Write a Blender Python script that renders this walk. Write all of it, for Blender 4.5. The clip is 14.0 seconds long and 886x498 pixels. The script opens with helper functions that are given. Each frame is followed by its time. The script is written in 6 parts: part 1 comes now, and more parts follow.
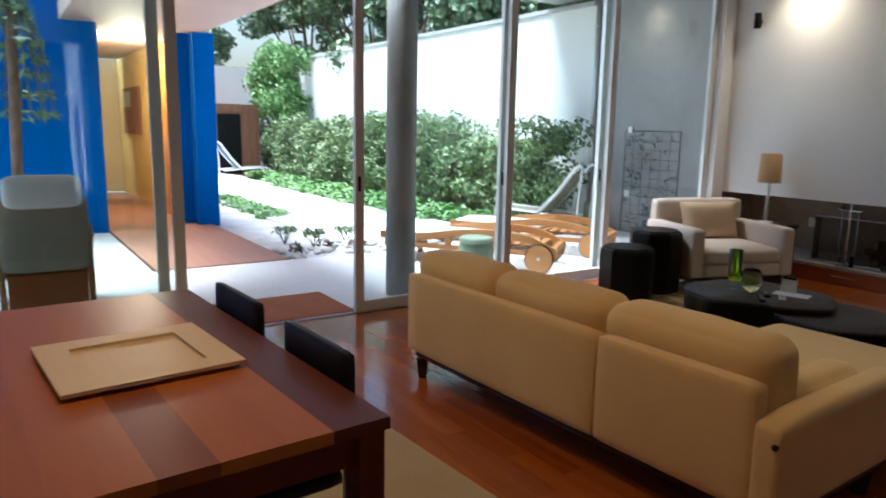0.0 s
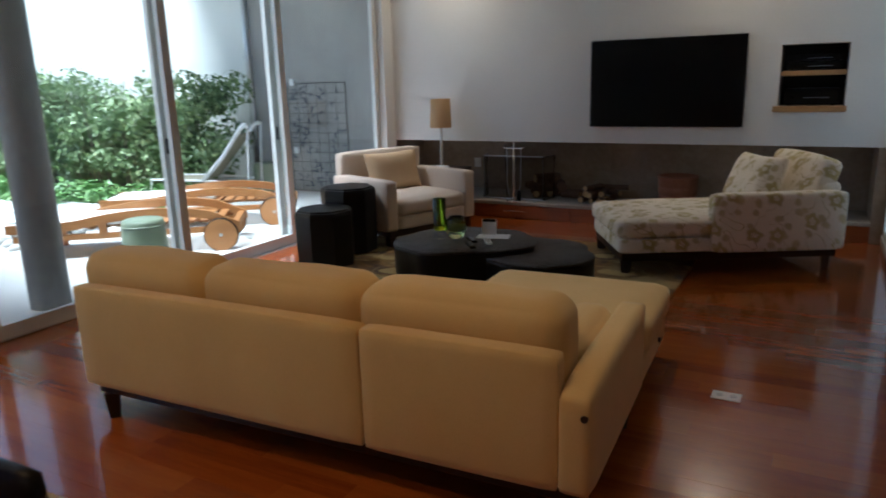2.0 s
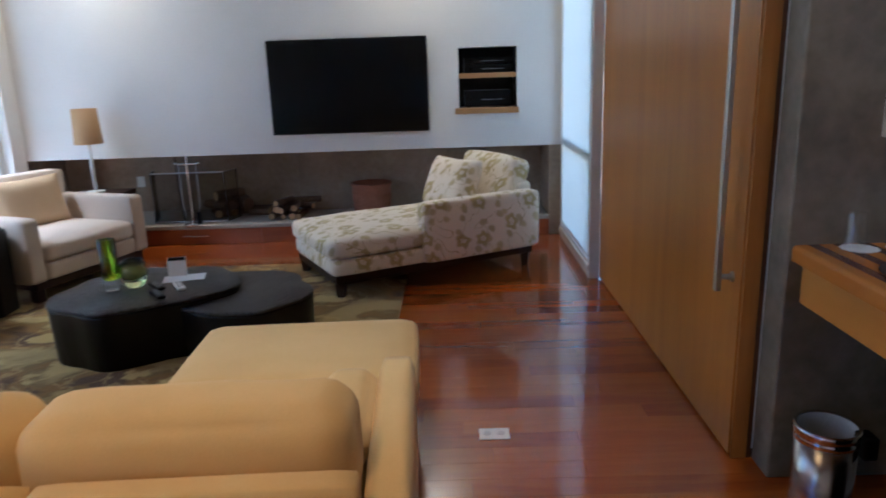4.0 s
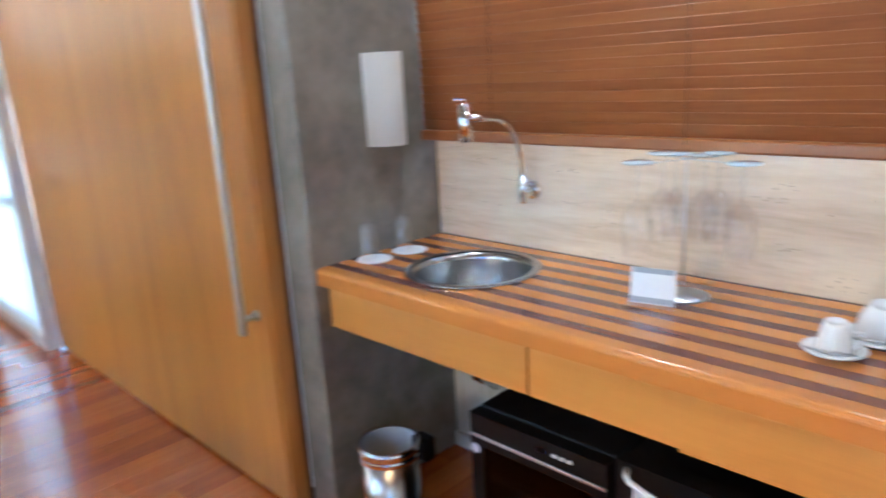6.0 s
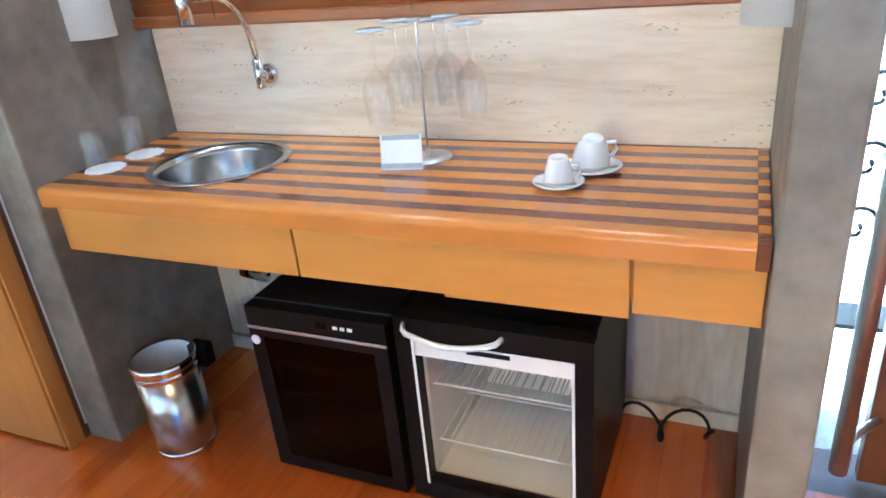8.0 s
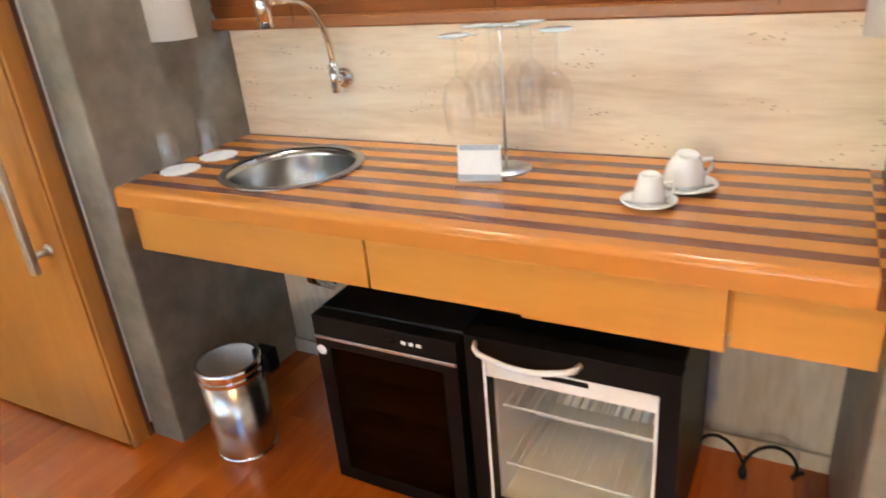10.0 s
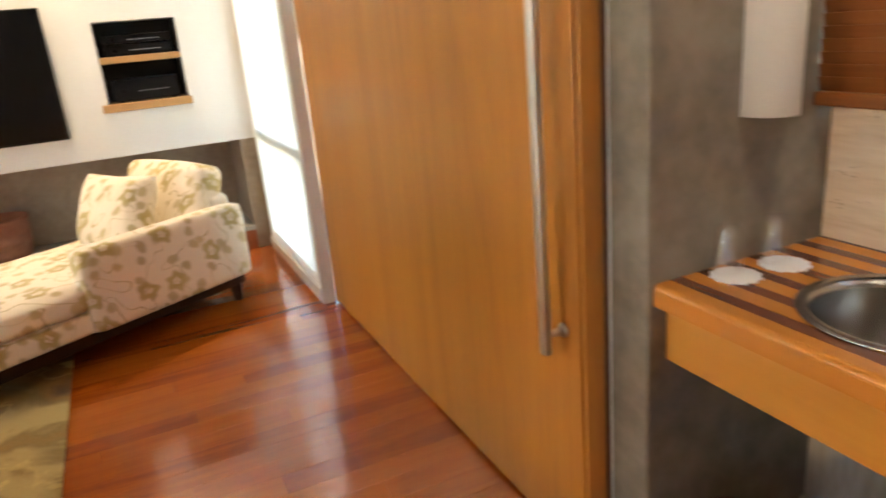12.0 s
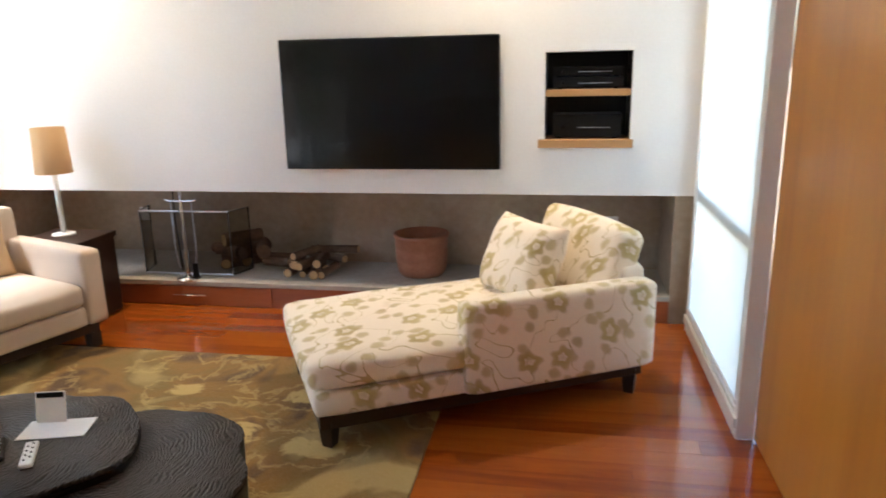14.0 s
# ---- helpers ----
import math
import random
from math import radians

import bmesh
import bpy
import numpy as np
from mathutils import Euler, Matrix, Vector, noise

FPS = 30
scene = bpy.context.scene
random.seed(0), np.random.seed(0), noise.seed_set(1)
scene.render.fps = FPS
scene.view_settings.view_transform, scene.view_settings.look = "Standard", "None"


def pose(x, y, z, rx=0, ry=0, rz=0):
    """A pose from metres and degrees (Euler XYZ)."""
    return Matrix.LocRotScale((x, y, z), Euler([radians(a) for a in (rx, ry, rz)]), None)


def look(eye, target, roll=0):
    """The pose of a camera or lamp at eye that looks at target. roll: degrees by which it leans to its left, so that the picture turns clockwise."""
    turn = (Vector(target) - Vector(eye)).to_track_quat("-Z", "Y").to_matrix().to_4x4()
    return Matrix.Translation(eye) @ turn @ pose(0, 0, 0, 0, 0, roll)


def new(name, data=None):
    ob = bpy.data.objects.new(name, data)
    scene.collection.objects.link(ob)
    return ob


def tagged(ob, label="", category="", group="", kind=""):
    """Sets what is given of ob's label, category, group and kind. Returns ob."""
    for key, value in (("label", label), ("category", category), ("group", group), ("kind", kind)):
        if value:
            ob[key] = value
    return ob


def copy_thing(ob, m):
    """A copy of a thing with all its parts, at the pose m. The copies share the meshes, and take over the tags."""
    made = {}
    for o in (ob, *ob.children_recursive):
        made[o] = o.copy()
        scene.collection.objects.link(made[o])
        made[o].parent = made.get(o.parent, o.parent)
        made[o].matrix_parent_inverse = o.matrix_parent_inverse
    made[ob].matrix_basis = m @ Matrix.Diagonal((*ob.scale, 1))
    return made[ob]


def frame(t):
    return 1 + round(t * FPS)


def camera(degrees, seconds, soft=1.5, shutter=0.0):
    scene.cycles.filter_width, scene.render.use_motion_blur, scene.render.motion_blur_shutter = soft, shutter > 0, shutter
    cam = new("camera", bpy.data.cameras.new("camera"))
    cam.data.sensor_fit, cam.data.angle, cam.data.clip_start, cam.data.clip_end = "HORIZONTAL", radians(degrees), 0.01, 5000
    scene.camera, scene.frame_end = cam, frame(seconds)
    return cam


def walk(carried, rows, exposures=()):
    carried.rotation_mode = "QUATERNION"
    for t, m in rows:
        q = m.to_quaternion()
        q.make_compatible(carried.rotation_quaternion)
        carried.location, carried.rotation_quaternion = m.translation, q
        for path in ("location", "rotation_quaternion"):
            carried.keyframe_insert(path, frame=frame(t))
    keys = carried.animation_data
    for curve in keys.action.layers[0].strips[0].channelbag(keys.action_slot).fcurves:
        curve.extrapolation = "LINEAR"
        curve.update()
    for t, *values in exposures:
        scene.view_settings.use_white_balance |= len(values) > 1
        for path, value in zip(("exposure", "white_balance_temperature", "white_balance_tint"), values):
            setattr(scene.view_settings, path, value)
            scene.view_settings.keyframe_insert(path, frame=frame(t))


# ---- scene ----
cam = camera(65.2, 14.0, soft=1.7, shutter=0.4)
PATH = [
    (0, (0.025, -7.219, 1.511), (-1.62, -6.136, 1.166), 1.1),
    (0.5, (-0.104, -7.185, 1.496), (-1.618, -5.943, 1.088), 1.8),
    (1, (-0.289, -7.085, 1.479), (-1.656, -5.667, 1.138), 3.3),
    (1.5, (-0.449, -7.02, 1.488), (-1.669, -5.488, 1.082), 0.7),
    (2, (-0.633, -6.961, 1.481), (-1.561, -5.252, 1.012), -1.6),
    (2.2, (-0.675, -6.913, 1.484), (-1.538, -5.175, 0.999), -1.6),
    (4.3, (-1.068, -6.266, 1.514), (-0.964, -4.329, 1.028), -2.1),
    (4.5, (-1.063, -6.191, 1.5), (-0.873, -4.256, 1.031), -2.2),
    (5, (-1.045, -6.003, 1.509), (-0.593, -4.097, 1.105), -2.3),
    (5.5, (-1.047, -5.912, 1.511), (-0.194, -4.164, 1.047), -1.6),
    (6, (-1.118, -5.862, 1.505), (0.249, -4.493, 0.995), -3.3),
    (6.5, (-1.119, -5.875, 1.482), (0.541, -4.904, 0.932), -4.1),
    (7, (-1.141, -5.879, 1.48), (0.544, -5.051, 0.79), -5.4),
    (7.5, (-1.144, -5.88, 1.467), (0.536, -5.137, 0.676), -4.9),
    (7.7, (-1.151, -5.876, 1.467), (0.516, -5.14, 0.643), -5.1),
    (9.8, (-1.113, -5.823, 1.435), (0.492, -4.969, 0.603), -5.2),
    (10, (-1.096, -5.792, 1.467), (0.491, -4.892, 0.648), -5.4),
    (10.5, (-0.975, -5.74, 1.469), (0.477, -4.576, 0.737), -4.0),
    (11, (-0.937, -5.648, 1.499), (0.274, -4.233, 0.77), -2.9),
    (11.5, (-0.948, -5.42, 1.486), (0.067, -3.813, 0.864), -4.2),
    (12, (-0.962, -5.249, 1.534), (-0.19, -3.513, 0.91), -5.2),
    (12.5, (-0.844, -5.041, 1.532), (-0.465, -3.164, 0.953), -2.9),
    (13, (-0.816, -4.853, 1.562), (-0.707, -2.952, 0.953), -1.8),
    (13.5, (-0.88, -4.621, 1.589), (-0.978, -2.697, 1.052), -0.7),
    (14, (-0.859, -4.413, 1.624), (-1.196, -2.506, 1.123), -1.2),
]
walk(cam, [(t, look(eye, target, roll)) for t, eye, target, roll in PATH],
     exposures=[(0.0, 1.32, 5300, 8), (0.5, 1.35, 5300, 8), (1.5, 1.25, 5250, 8), (2.2, 1.12, 5250, 8), (4.3, 2.32, 4700, 9), (5.0, 2.72, 4700, 8), (6.0, 3.88, 4600, 3), (6.5, 4.25, 4600, 0),
                (7.7, 4.12, 4500, 0), (9.8, 4.05, 5600, 3), (11.0, 3.95, 6300, 5), (12.5, 3.3, 6950, 10), (14.0, 3.16, 5750, 10)])

# ---- world and lights ----
world = bpy.data.worlds.new("sky")
scene.world = world
world.use_nodes = True
wn = world.node_tree
sky = wn.nodes.new("ShaderNodeTexSky")
sky.sky_type = "NISHITA"
sky.sun_disc = False
sky.sun_elevation = radians(70)
sky.sun_rotation = radians(209)
sky.dust_density = 4.0
sky.air_density = 1.5
wn.links.new(sky.outputs[0], wn.nodes["Background"].inputs[0])
wn.nodes["Background"].inputs[1].default_value = 0.1

sun = new("sun", bpy.data.lights.new("sun", "SUN"))
sun.data.energy = 5.0
sun.data.angle = radians(32)
sun.data.color = (1.0, 0.96, 0.9)
sun.matrix_world = look((-5.0, -9.0, 28.0), (0, 0, 0))


def spot(name, eye, target, watts, size, color, blend=0.6, radius=0.04):
    ob = new(name, bpy.data.lights.new(name, "SPOT"))
    ob.data.energy, ob.data.spot_size, ob.data.spot_blend = watts, radians(size), blend
    ob.data.color, ob.data.shadow_soft_size = color, radius
    ob.matrix_world = look(eye, target)
    return ob


# warm wall-washers high on the television wall
for wx in (-4.12, -1.35):
    spot("wall_washer_bulb", (wx, -0.26, 3.12), (wx + 0.04, -0.02, 2.1), 22, 150, (1.0, 0.76, 0.48), 1.0)
# unseen ceiling spots added to warm the dining corner and brighten its table
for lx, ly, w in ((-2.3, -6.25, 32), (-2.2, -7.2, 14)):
    spot("unseen_downlight_bulb", (lx, ly, 3.57), (lx, ly, 0.0), w, 100, (1.0, 0.57, 0.21), 0.7, 0.06)
# a narrower, whiter unseen spot added to brighten the sofa's chaise end
spot("unseen_downlight_bulb", (-1.65, -3.95, 3.57), (-1.65, -3.95, 0.0), 24, 46, (1.0, 0.86, 0.68), 0.8, 0.06)
# ceiling downlights above the bar
for dy in (-4.6, -5.5):
    spot("unseen_downlight_bulb", (0.25, dy, 2.43), (0.3, dy, 0.9), 2.3, 110, (1.0, 0.88, 0.72), 0.8)


# ---- materials ----
def shader(name):
    m = bpy.data.materials.new(name)
    m.use_nodes = True
    t = m.node_tree
    return m, t, t.nodes["Principled BSDF"]


def node(t, kind, **inputs):
    n = t.nodes.new(kind)
    for k, v in inputs.items():
        n.inputs[k.replace("_", " ")].default_value = v
    return n


def ramp(t, fac, stops):
    r = t.nodes.new("ShaderNodeValToRGB")
    e = r.color_ramp.elements
    while len(e) < len(stops):
        e.new(0.5)
    for el, (p, c) in zip(e, stops):
        el.position, el.color = p, (*c, 1)
    t.links.new(fac, r.inputs[0])
    return r.outputs[0]


def maths(t, op, a, b=None, c=None):
    n = t.nodes.new("ShaderNodeMath")
    n.operation = op
    for i, v in enumerate((a, b, c)):
        if v is None:
            continue
        if isinstance(v, (int, float)):
            n.inputs[i].default_value = v
        else:
            t.links.new(v, n.inputs[i])
    return n.outputs[0]


def blend(t, fac, a, b, how="MIX"):
    n = t.nodes.new("ShaderNodeMix")
    n.data_type, n.blend_type = "RGBA", how
    for i, v in ((0, fac), (6, a), (7, b)):
        if isinstance(v, (int, float)):
            n.inputs[i].default_value = v
        elif isinstance(v, tuple):
            n.inputs[i].default_value = (*v, 1)
        else:
            t.links.new(v, n.inputs[i])
    return n.outputs[2]


def coords(t, scale=(1, 1, 1), offset=None):
    tc = t.nodes.new("ShaderNodeTexCoord")
    mp = t.nodes.new("ShaderNodeMapping")
    mp.inputs["Scale"].default_value = scale
    t.links.new(tc.outputs["Object"], mp.inputs[0])
    if offset is not None:
        t.links.new(offset, mp.inputs["Location"])
    return mp.outputs[0]


def noisy(t, vec, scale, detail=4, rough=0.55, distortion=0.0):
    n = node(t, "ShaderNodeTexNoise", Scale=scale, Detail=detail, Roughness=rough, Distortion=distortion)
    t.links.new(vec, n.inputs["Vector"])
    return n.outputs[0]


def bump(t, b, height, strength, distance=0.01):
    n = node(t, "ShaderNodeBump", Strength=strength, Distance=distance)
    t.links.new(height, n.inputs["Height"])
    t.links.new(n.outputs[0], b.inputs["Normal"])


def plain(name, ca, cb, rough=0.6, metal=0.0, big=1.5, fine=40.0, relief=0.1, coat=0.0, sheen=0.0, stretch=(1, 1, 1), rvar=0.12, depth=0.006, spec=0.5):
    """Two colours mixed at a large and a fine scale, with roughness variation and fine relief."""
    m, t, b = shader(name)
    v = coords(t, stretch)
    n1, n2 = noisy(t, v, big, 5, 0.6), noisy(t, v, fine, 3)
    f = maths(t, "MULTIPLY_ADD", n2, 0.35, maths(t, "MULTIPLY", n1, 0.65))
    t.links.new(ramp(t, f, [(0.32, ca), (0.68, cb)]), b.inputs["Base Color"])
    t.links.new(maths(t, "MULTIPLY_ADD", n1, rvar, rough - rvar / 2), b.inputs["Roughness"])
    b.inputs["Metallic"].default_value = metal
    b.inputs["Specular IOR Level"].default_value = spec
    b.inputs["Coat Weight"].default_value = coat
    b.inputs["Coat Roughness"].default_value = 0.12
    b.inputs["Sheen Weight"].default_value = sheen
    if relief:
        bump(t, b, n2, relief, depth)
    return m


def timber(name, dark, mid, light, along="x", rough=0.35, coat=0.0, spread=0.5, island=False, figure=3.0, spec=0.5, coat_rough=0.1, coat_ior=1.5):
    """Grained wood running along one axis; the tone shifts from piece to piece."""
    m, t, b = shader(name)
    if island:
        g = t.nodes.new("ShaderNodeNewGeometry")
        rnd = g.outputs["Random Per Island"]
    else:
        g = t.nodes.new("ShaderNodeObjectInfo")
        rnd = g.outputs["Random"]
    off = t.nodes.new("ShaderNodeCombineXYZ")
    for i in range(3):
        t.links.new(maths(t, "MULTIPLY", rnd, 17.0 + 9 * i), off.inputs[i])
    k = {"x": (0.5, 6, 6), "y": (6, 0.5, 6), "z": (6, 6, 0.5)}[along]
    v = coords(t, k, off.outputs[0])
    n1 = noisy(t, v, figure, 5, 0.6, 0.8)
    n2 = noisy(t, v, figure * 9, 3, 0.6)
    f = maths(t, "MULTIPLY_ADD", n2, 0.3, maths(t, "MULTIPLY", n1, 0.7))
    f = maths(t, "ADD", f, maths(t, "MULTIPLY_ADD", rnd, spread, -spread / 2))
    t.links.new(ramp(t, f, [(0.15, dark), (0.5, mid), (0.9, light)]), b.inputs["Base Color"])
    t.links.new(maths(t, "MULTIPLY_ADD", n2, 0.15, rough - 0.07), b.inputs["Roughness"])
    b.inputs["Coat Weight"].default_value = coat
    b.inputs["Coat Roughness"].default_value = coat_rough
    b.inputs["Coat IOR"].default_value = coat_ior
    b.inputs["Specular IOR Level"].default_value = spec
    bump(t, b, n2, 0.06, 0.003)
    return m


def glass(name, tint=(0.93, 0.97, 0.96), gloss=1.0, rim=0.55):
    m = bpy.data.materials.new(name)
    m.use_nodes = True
    t = m.node_tree
    t.nodes.remove(t.nodes["Principled BSDF"])
    tr = node(t, "ShaderNodeBsdfTransparent", Color=(*tint, 1))
    gl = node(t, "ShaderNodeBsdfGlossy", Roughness=0.02)
    lw = node(t, "ShaderNodeLayerWeight", Blend=0.5)
    edge = maths(t, "MULTIPLY_ADD", maths(t, "POWER", lw.outputs["Facing"], 4.0), rim, 0.035)
    mx = t.nodes.new("ShaderNodeMixShader")
    t.links.new(maths(t, "MULTIPLY", edge, gloss), mx.inputs[0])
    t.links.new(tr.outputs[0], mx.inputs[1])
    t.links.new(gl.outputs[0], mx.inputs[2])
    t.links.new(mx.outputs[0], t.nodes["Material Output"].inputs[0])
    return m


def cut_glass(name, tint):
    m, t, b = shader(name)
    b.inputs["Base Color"].default_value = (*tint, 1)
    b.inputs["Transmission Weight"].default_value = 1
    b.inputs["Roughness"].default_value = 0.02
    b.inputs["IOR"].default_value = 1.45
    return m


def leafy(name, a, b_, c):
    m, t, b = shader(name)
    g = t.nodes.new("ShaderNodeNewGeometry")
    v = coords(t)
    f = maths(t, "MULTIPLY_ADD", noisy(t, v, 1.5), 0.6, maths(t, "MULTIPLY", g.outputs["Random Per Island"], 0.5))
    t.links.new(ramp(t, f, [(0.25, a), (0.55, b_), (0.85, c)]), b.inputs["Base Color"])
    b.inputs["Roughness"].default_value = 0.45
    b.inputs["Subsurface Weight"].default_value = 0.0
    return m


def translucent(name, col, mixin=0.6):
    m, t, b = shader(name)
    v = coords(t)
    c = ramp(t, noisy(t, v, 300, 2), [(0.3, tuple(x * 0.93 for x in col)), (0.7, col)])
    tl = t.nodes.new("ShaderNodeBsdfTranslucent")
    t.links.new(c, tl.inputs[0])
    t.links.new(c, b.inputs["Base Color"])
    b.inputs["Roughness"].default_value = 0.8
    mx = node(t, "ShaderNodeMixShader", Fac=mixin)
    t.links.new(b.outputs[0], mx.inputs[1])
    t.links.new(tl.outputs[0], mx.inputs[2])
    t.links.new(mx.outputs[0], t.nodes["Material Output"].inputs[0])
    return m


def floral(name):
    """Cream cloth printed with olive-gold blossoms and curling stems."""
    m, t, b = shader(name)
    v = coords(t)
    xyz = t.nodes.new("ShaderNodeSeparateXYZ")
    t.links.new(v, xyz.inputs[0])
    flat = t.nodes.new("ShaderNodeCombineXYZ")
    t.links.new(maths(t, "SUBTRACT", xyz.outputs[0], maths(t, "MULTIPLY", maths(t, "SUBTRACT", xyz.outputs[1], xyz.outputs[2]), 0.3)), flat.inputs[0])
    t.links.new(maths(t, "ADD", xyz.outputs[1], xyz.outputs[2]), flat.inputs[1])
    warp = node(t, "ShaderNodeTexNoise", Scale=9.0, Detail=2)
    t.links.new(flat.outputs[0], warp.inputs["Vector"])
    vm = t.nodes.new("ShaderNodeVectorMath")
    vm.operation = "MULTIPLY_ADD"
    t.links.new(warp.outputs["Color"], vm.inputs[0])
    vm.inputs[1].default_value = (0.065, 0.065, 0.0)
    t.links.new(flat.outputs[0], vm.inputs[2])
    vo = node(t, "ShaderNodeTexVoronoi", Scale=3.9, Randomness=0.75)
    vo.voronoi_dimensions = "2D"
    t.links.new(vm.outputs[0], vo.inputs["Vector"])
    sub = t.nodes.new("ShaderNodeVectorMath")
    sub.operation = "SUBTRACT"
    t.links.new(vm.outputs[0], sub.inputs[0])
    t.links.new(vo.outputs["Position"], sub.inputs[1])
    sp = t.nodes.new("ShaderNodeSeparateXYZ")
    t.links.new(sub.outputs[0], sp.inputs[0])
    ang = maths(t, "ARCTAN2", sp.outputs[1], sp.outputs[0])
    petal = maths(t, "MULTIPLY_ADD", maths(t, "COSINE", maths(t, "MULTIPLY", ang, 5.0)), 0.15, 1.0)
    d = maths(t, "DIVIDE", vo.outputs["Distance"], petal)
    flower = ramp(t, d, [(0.0, (0.45, 0.45, 0.45)), (0.05, (0.3, 0.3, 0.3)), (0.075, (0.12, 0.12, 0.12)), (0.105, (0.95, 0.95, 0.95)), (0.2, (0.8, 0.8, 0.8)), (0.26, (0, 0, 0))])
    tone = t.nodes.new("ShaderNodeSeparateXYZ")
    t.links.new(vo.outputs["Color"], tone.inputs[0])
    flower = maths(t, "MULTIPLY", flower, maths(t, "MULTIPLY_ADD", maths(t, "GREATER_THAN", tone.outputs[0], 0.3), 0.8, 0.2))
    vine = noisy(t, flat.outputs[0], 4.6, 1, 0.4, 1.2)
    stem = maths(t, "LESS_THAN", maths(t, "ABSOLUTE", maths(t, "SUBTRACT", vine, 0.5)), 0.0085)
    vo2 = node(t, "ShaderNodeTexVoronoi", Scale=7.6, Randomness=1.0)
    vo2.voronoi_dimensions = "2D"
    t.links.new(vm.outputs[0], vo2.inputs["Vector"])
    bud = ramp(t, vo2.outputs["Distance"], [(0.0, (0.9, 0.9, 0.9)), (0.17, (0.75, 0.75, 0.75)), (0.27, (0, 0, 0))])
    mask = maths(t, "MAXIMUM", flower, maths(t, "MAXIMUM", maths(t, "MULTIPLY", stem, 0.8), maths(t, "MULTIPLY", bud, 0.85)))
    weave = noisy(t, v, 260, 2)
    gold = ramp(t, noisy(t, v, 5.0), [(0.35, (0.38, 0.27, 0.05)), (0.65, (0.54, 0.42, 0.13))])
    cream = ramp(t, weave, [(0.3, (0.82, 0.72, 0.57)), (0.7, (0.89, 0.8, 0.66))])
    t.links.new(blend(t, maths(t, "MULTIPLY", mask, 0.95), cream, gold), b.inputs["Base Color"])
    b.inputs["Roughness"].default_value = 0.85
    b.inputs["Sheen Weight"].default_value = 0.2
    bump(t, b, weave, 0.15, 0.002)
    return m


def patterned_rug(name):
    m, t, b = shader(name)
    v = coords(t)
    big = noisy(t, v, 1.3, 3, 0.5, 1.5)
    mid = noisy(t, v, 5.0, 4, 0.6, 2.0)
    vo = node(t, "ShaderNodeTexVoronoi", Scale=3.2)
    vo.feature = "SMOOTH_F1"
    t.links.new(v, vo.inputs["Vector"])
    pile = noisy(t, v, 180, 2)
    base = ramp(t, big, [(0.38, (0.09, 0.034, 0.004)), (0.45, (0.26, 0.125, 0.01)), (0.52, (0.2, 0.12, 0.016)), (0.6, (0.42, 0.3, 0.1))])
    flow = maths(t, "ADD", vo.outputs["Distance"], maths(t, "MULTIPLY", mid, 0.55))
    petals = ramp(t, flow, [(0.46, (1, 1, 1)), (0.52, (0, 0, 0)), (0.66, (0, 0, 0)), (0.7, (0.6, 0.6, 0.6)), (0.75, (0, 0, 0))])
    c = blend(t, maths(t, "MULTIPLY", petals, 0.85), base, (0.62, 0.45, 0.15))
    c = blend(t, 0.15, c, ramp(t, pile, [(0.3, (0.1, 0.08, 0.03)), (0.7, (0.5, 0.45, 0.3))]))
    t.links.new(c, b.inputs["Base Color"])
    b.inputs["Roughness"].default_value = 0.95
    b.inputs["Sheen Weight"].default_value = 0.05
    bump(t, b, pile, 0.5, 0.006)
    return m


def ridged(name):
    """Dark carved wood with wavy ridges."""
    m, t, b = shader(name)
    v = coords(t, (1.0, 0.75, 0.0))
    w = node(t, "ShaderNodeTexWave", Scale=25.0, Distortion=22.0, Detail=4.0, Detail_Scale=0.35)
    w.wave_type, w.rings_direction = "RINGS", "SPHERICAL"
    t.links.new(v, w.inputs["Vector"])
    n2 = noisy(t, v, 60, 3)
    t.links.new(ramp(t, w.outputs[1], [(0.1, (0.018, 0.014, 0.013)), (0.85, (0.046, 0.036, 0.032))]), b.inputs["Base Color"])
    t.links.new(maths(t, "MULTIPLY_ADD", n2, 0.2, 0.38), b.inputs["Roughness"])
    bump(t, b, w.outputs[1], 0.7, 0.008)
    return m


def travertine(name):
    """Cream stone in soft level bands, with small brown pits gathered in rows."""
    m, t, b = shader(name)
    v = coords(t, (1, 0.6, 5))
    n1, n2 = noisy(t, v, 2.2, 6, 0.65, 0.4), noisy(t, v, 12, 4)
    f = maths(t, "MULTIPLY_ADD", n2, 0.3, maths(t, "MULTIPLY", n1, 0.7))
    body = ramp(t, f, [(0.32, (0.56, 0.42, 0.27)), (0.5, (0.72, 0.58, 0.41)), (0.68, (0.82, 0.7, 0.53))])
    pv = coords(t, (60, 45, 110))
    hole = node(t, "ShaderNodeTexVoronoi", Scale=1.0, Randomness=1.0)
    t.links.new(pv, hole.inputs["Vector"])
    where = maths(t, "GREATER_THAN", noisy(t, coords(t, (1, 1.5, 7)), 3.0, 3), 0.605)
    pit = maths(t, "MULTIPLY", maths(t, "LESS_THAN", hole.outputs["Distance"], 0.25), where)
    t.links.new(blend(t, maths(t, "MULTIPLY", pit, 0.7), body, (0.3, 0.19, 0.11)), b.inputs["Base Color"])
    t.links.new(maths(t, "MULTIPLY_ADD", pit, 0.4, 0.26), b.inputs["Roughness"])
    bump(t, b, maths(t, "SUBTRACT", n2, pit), 0.12, 0.003)
    return m


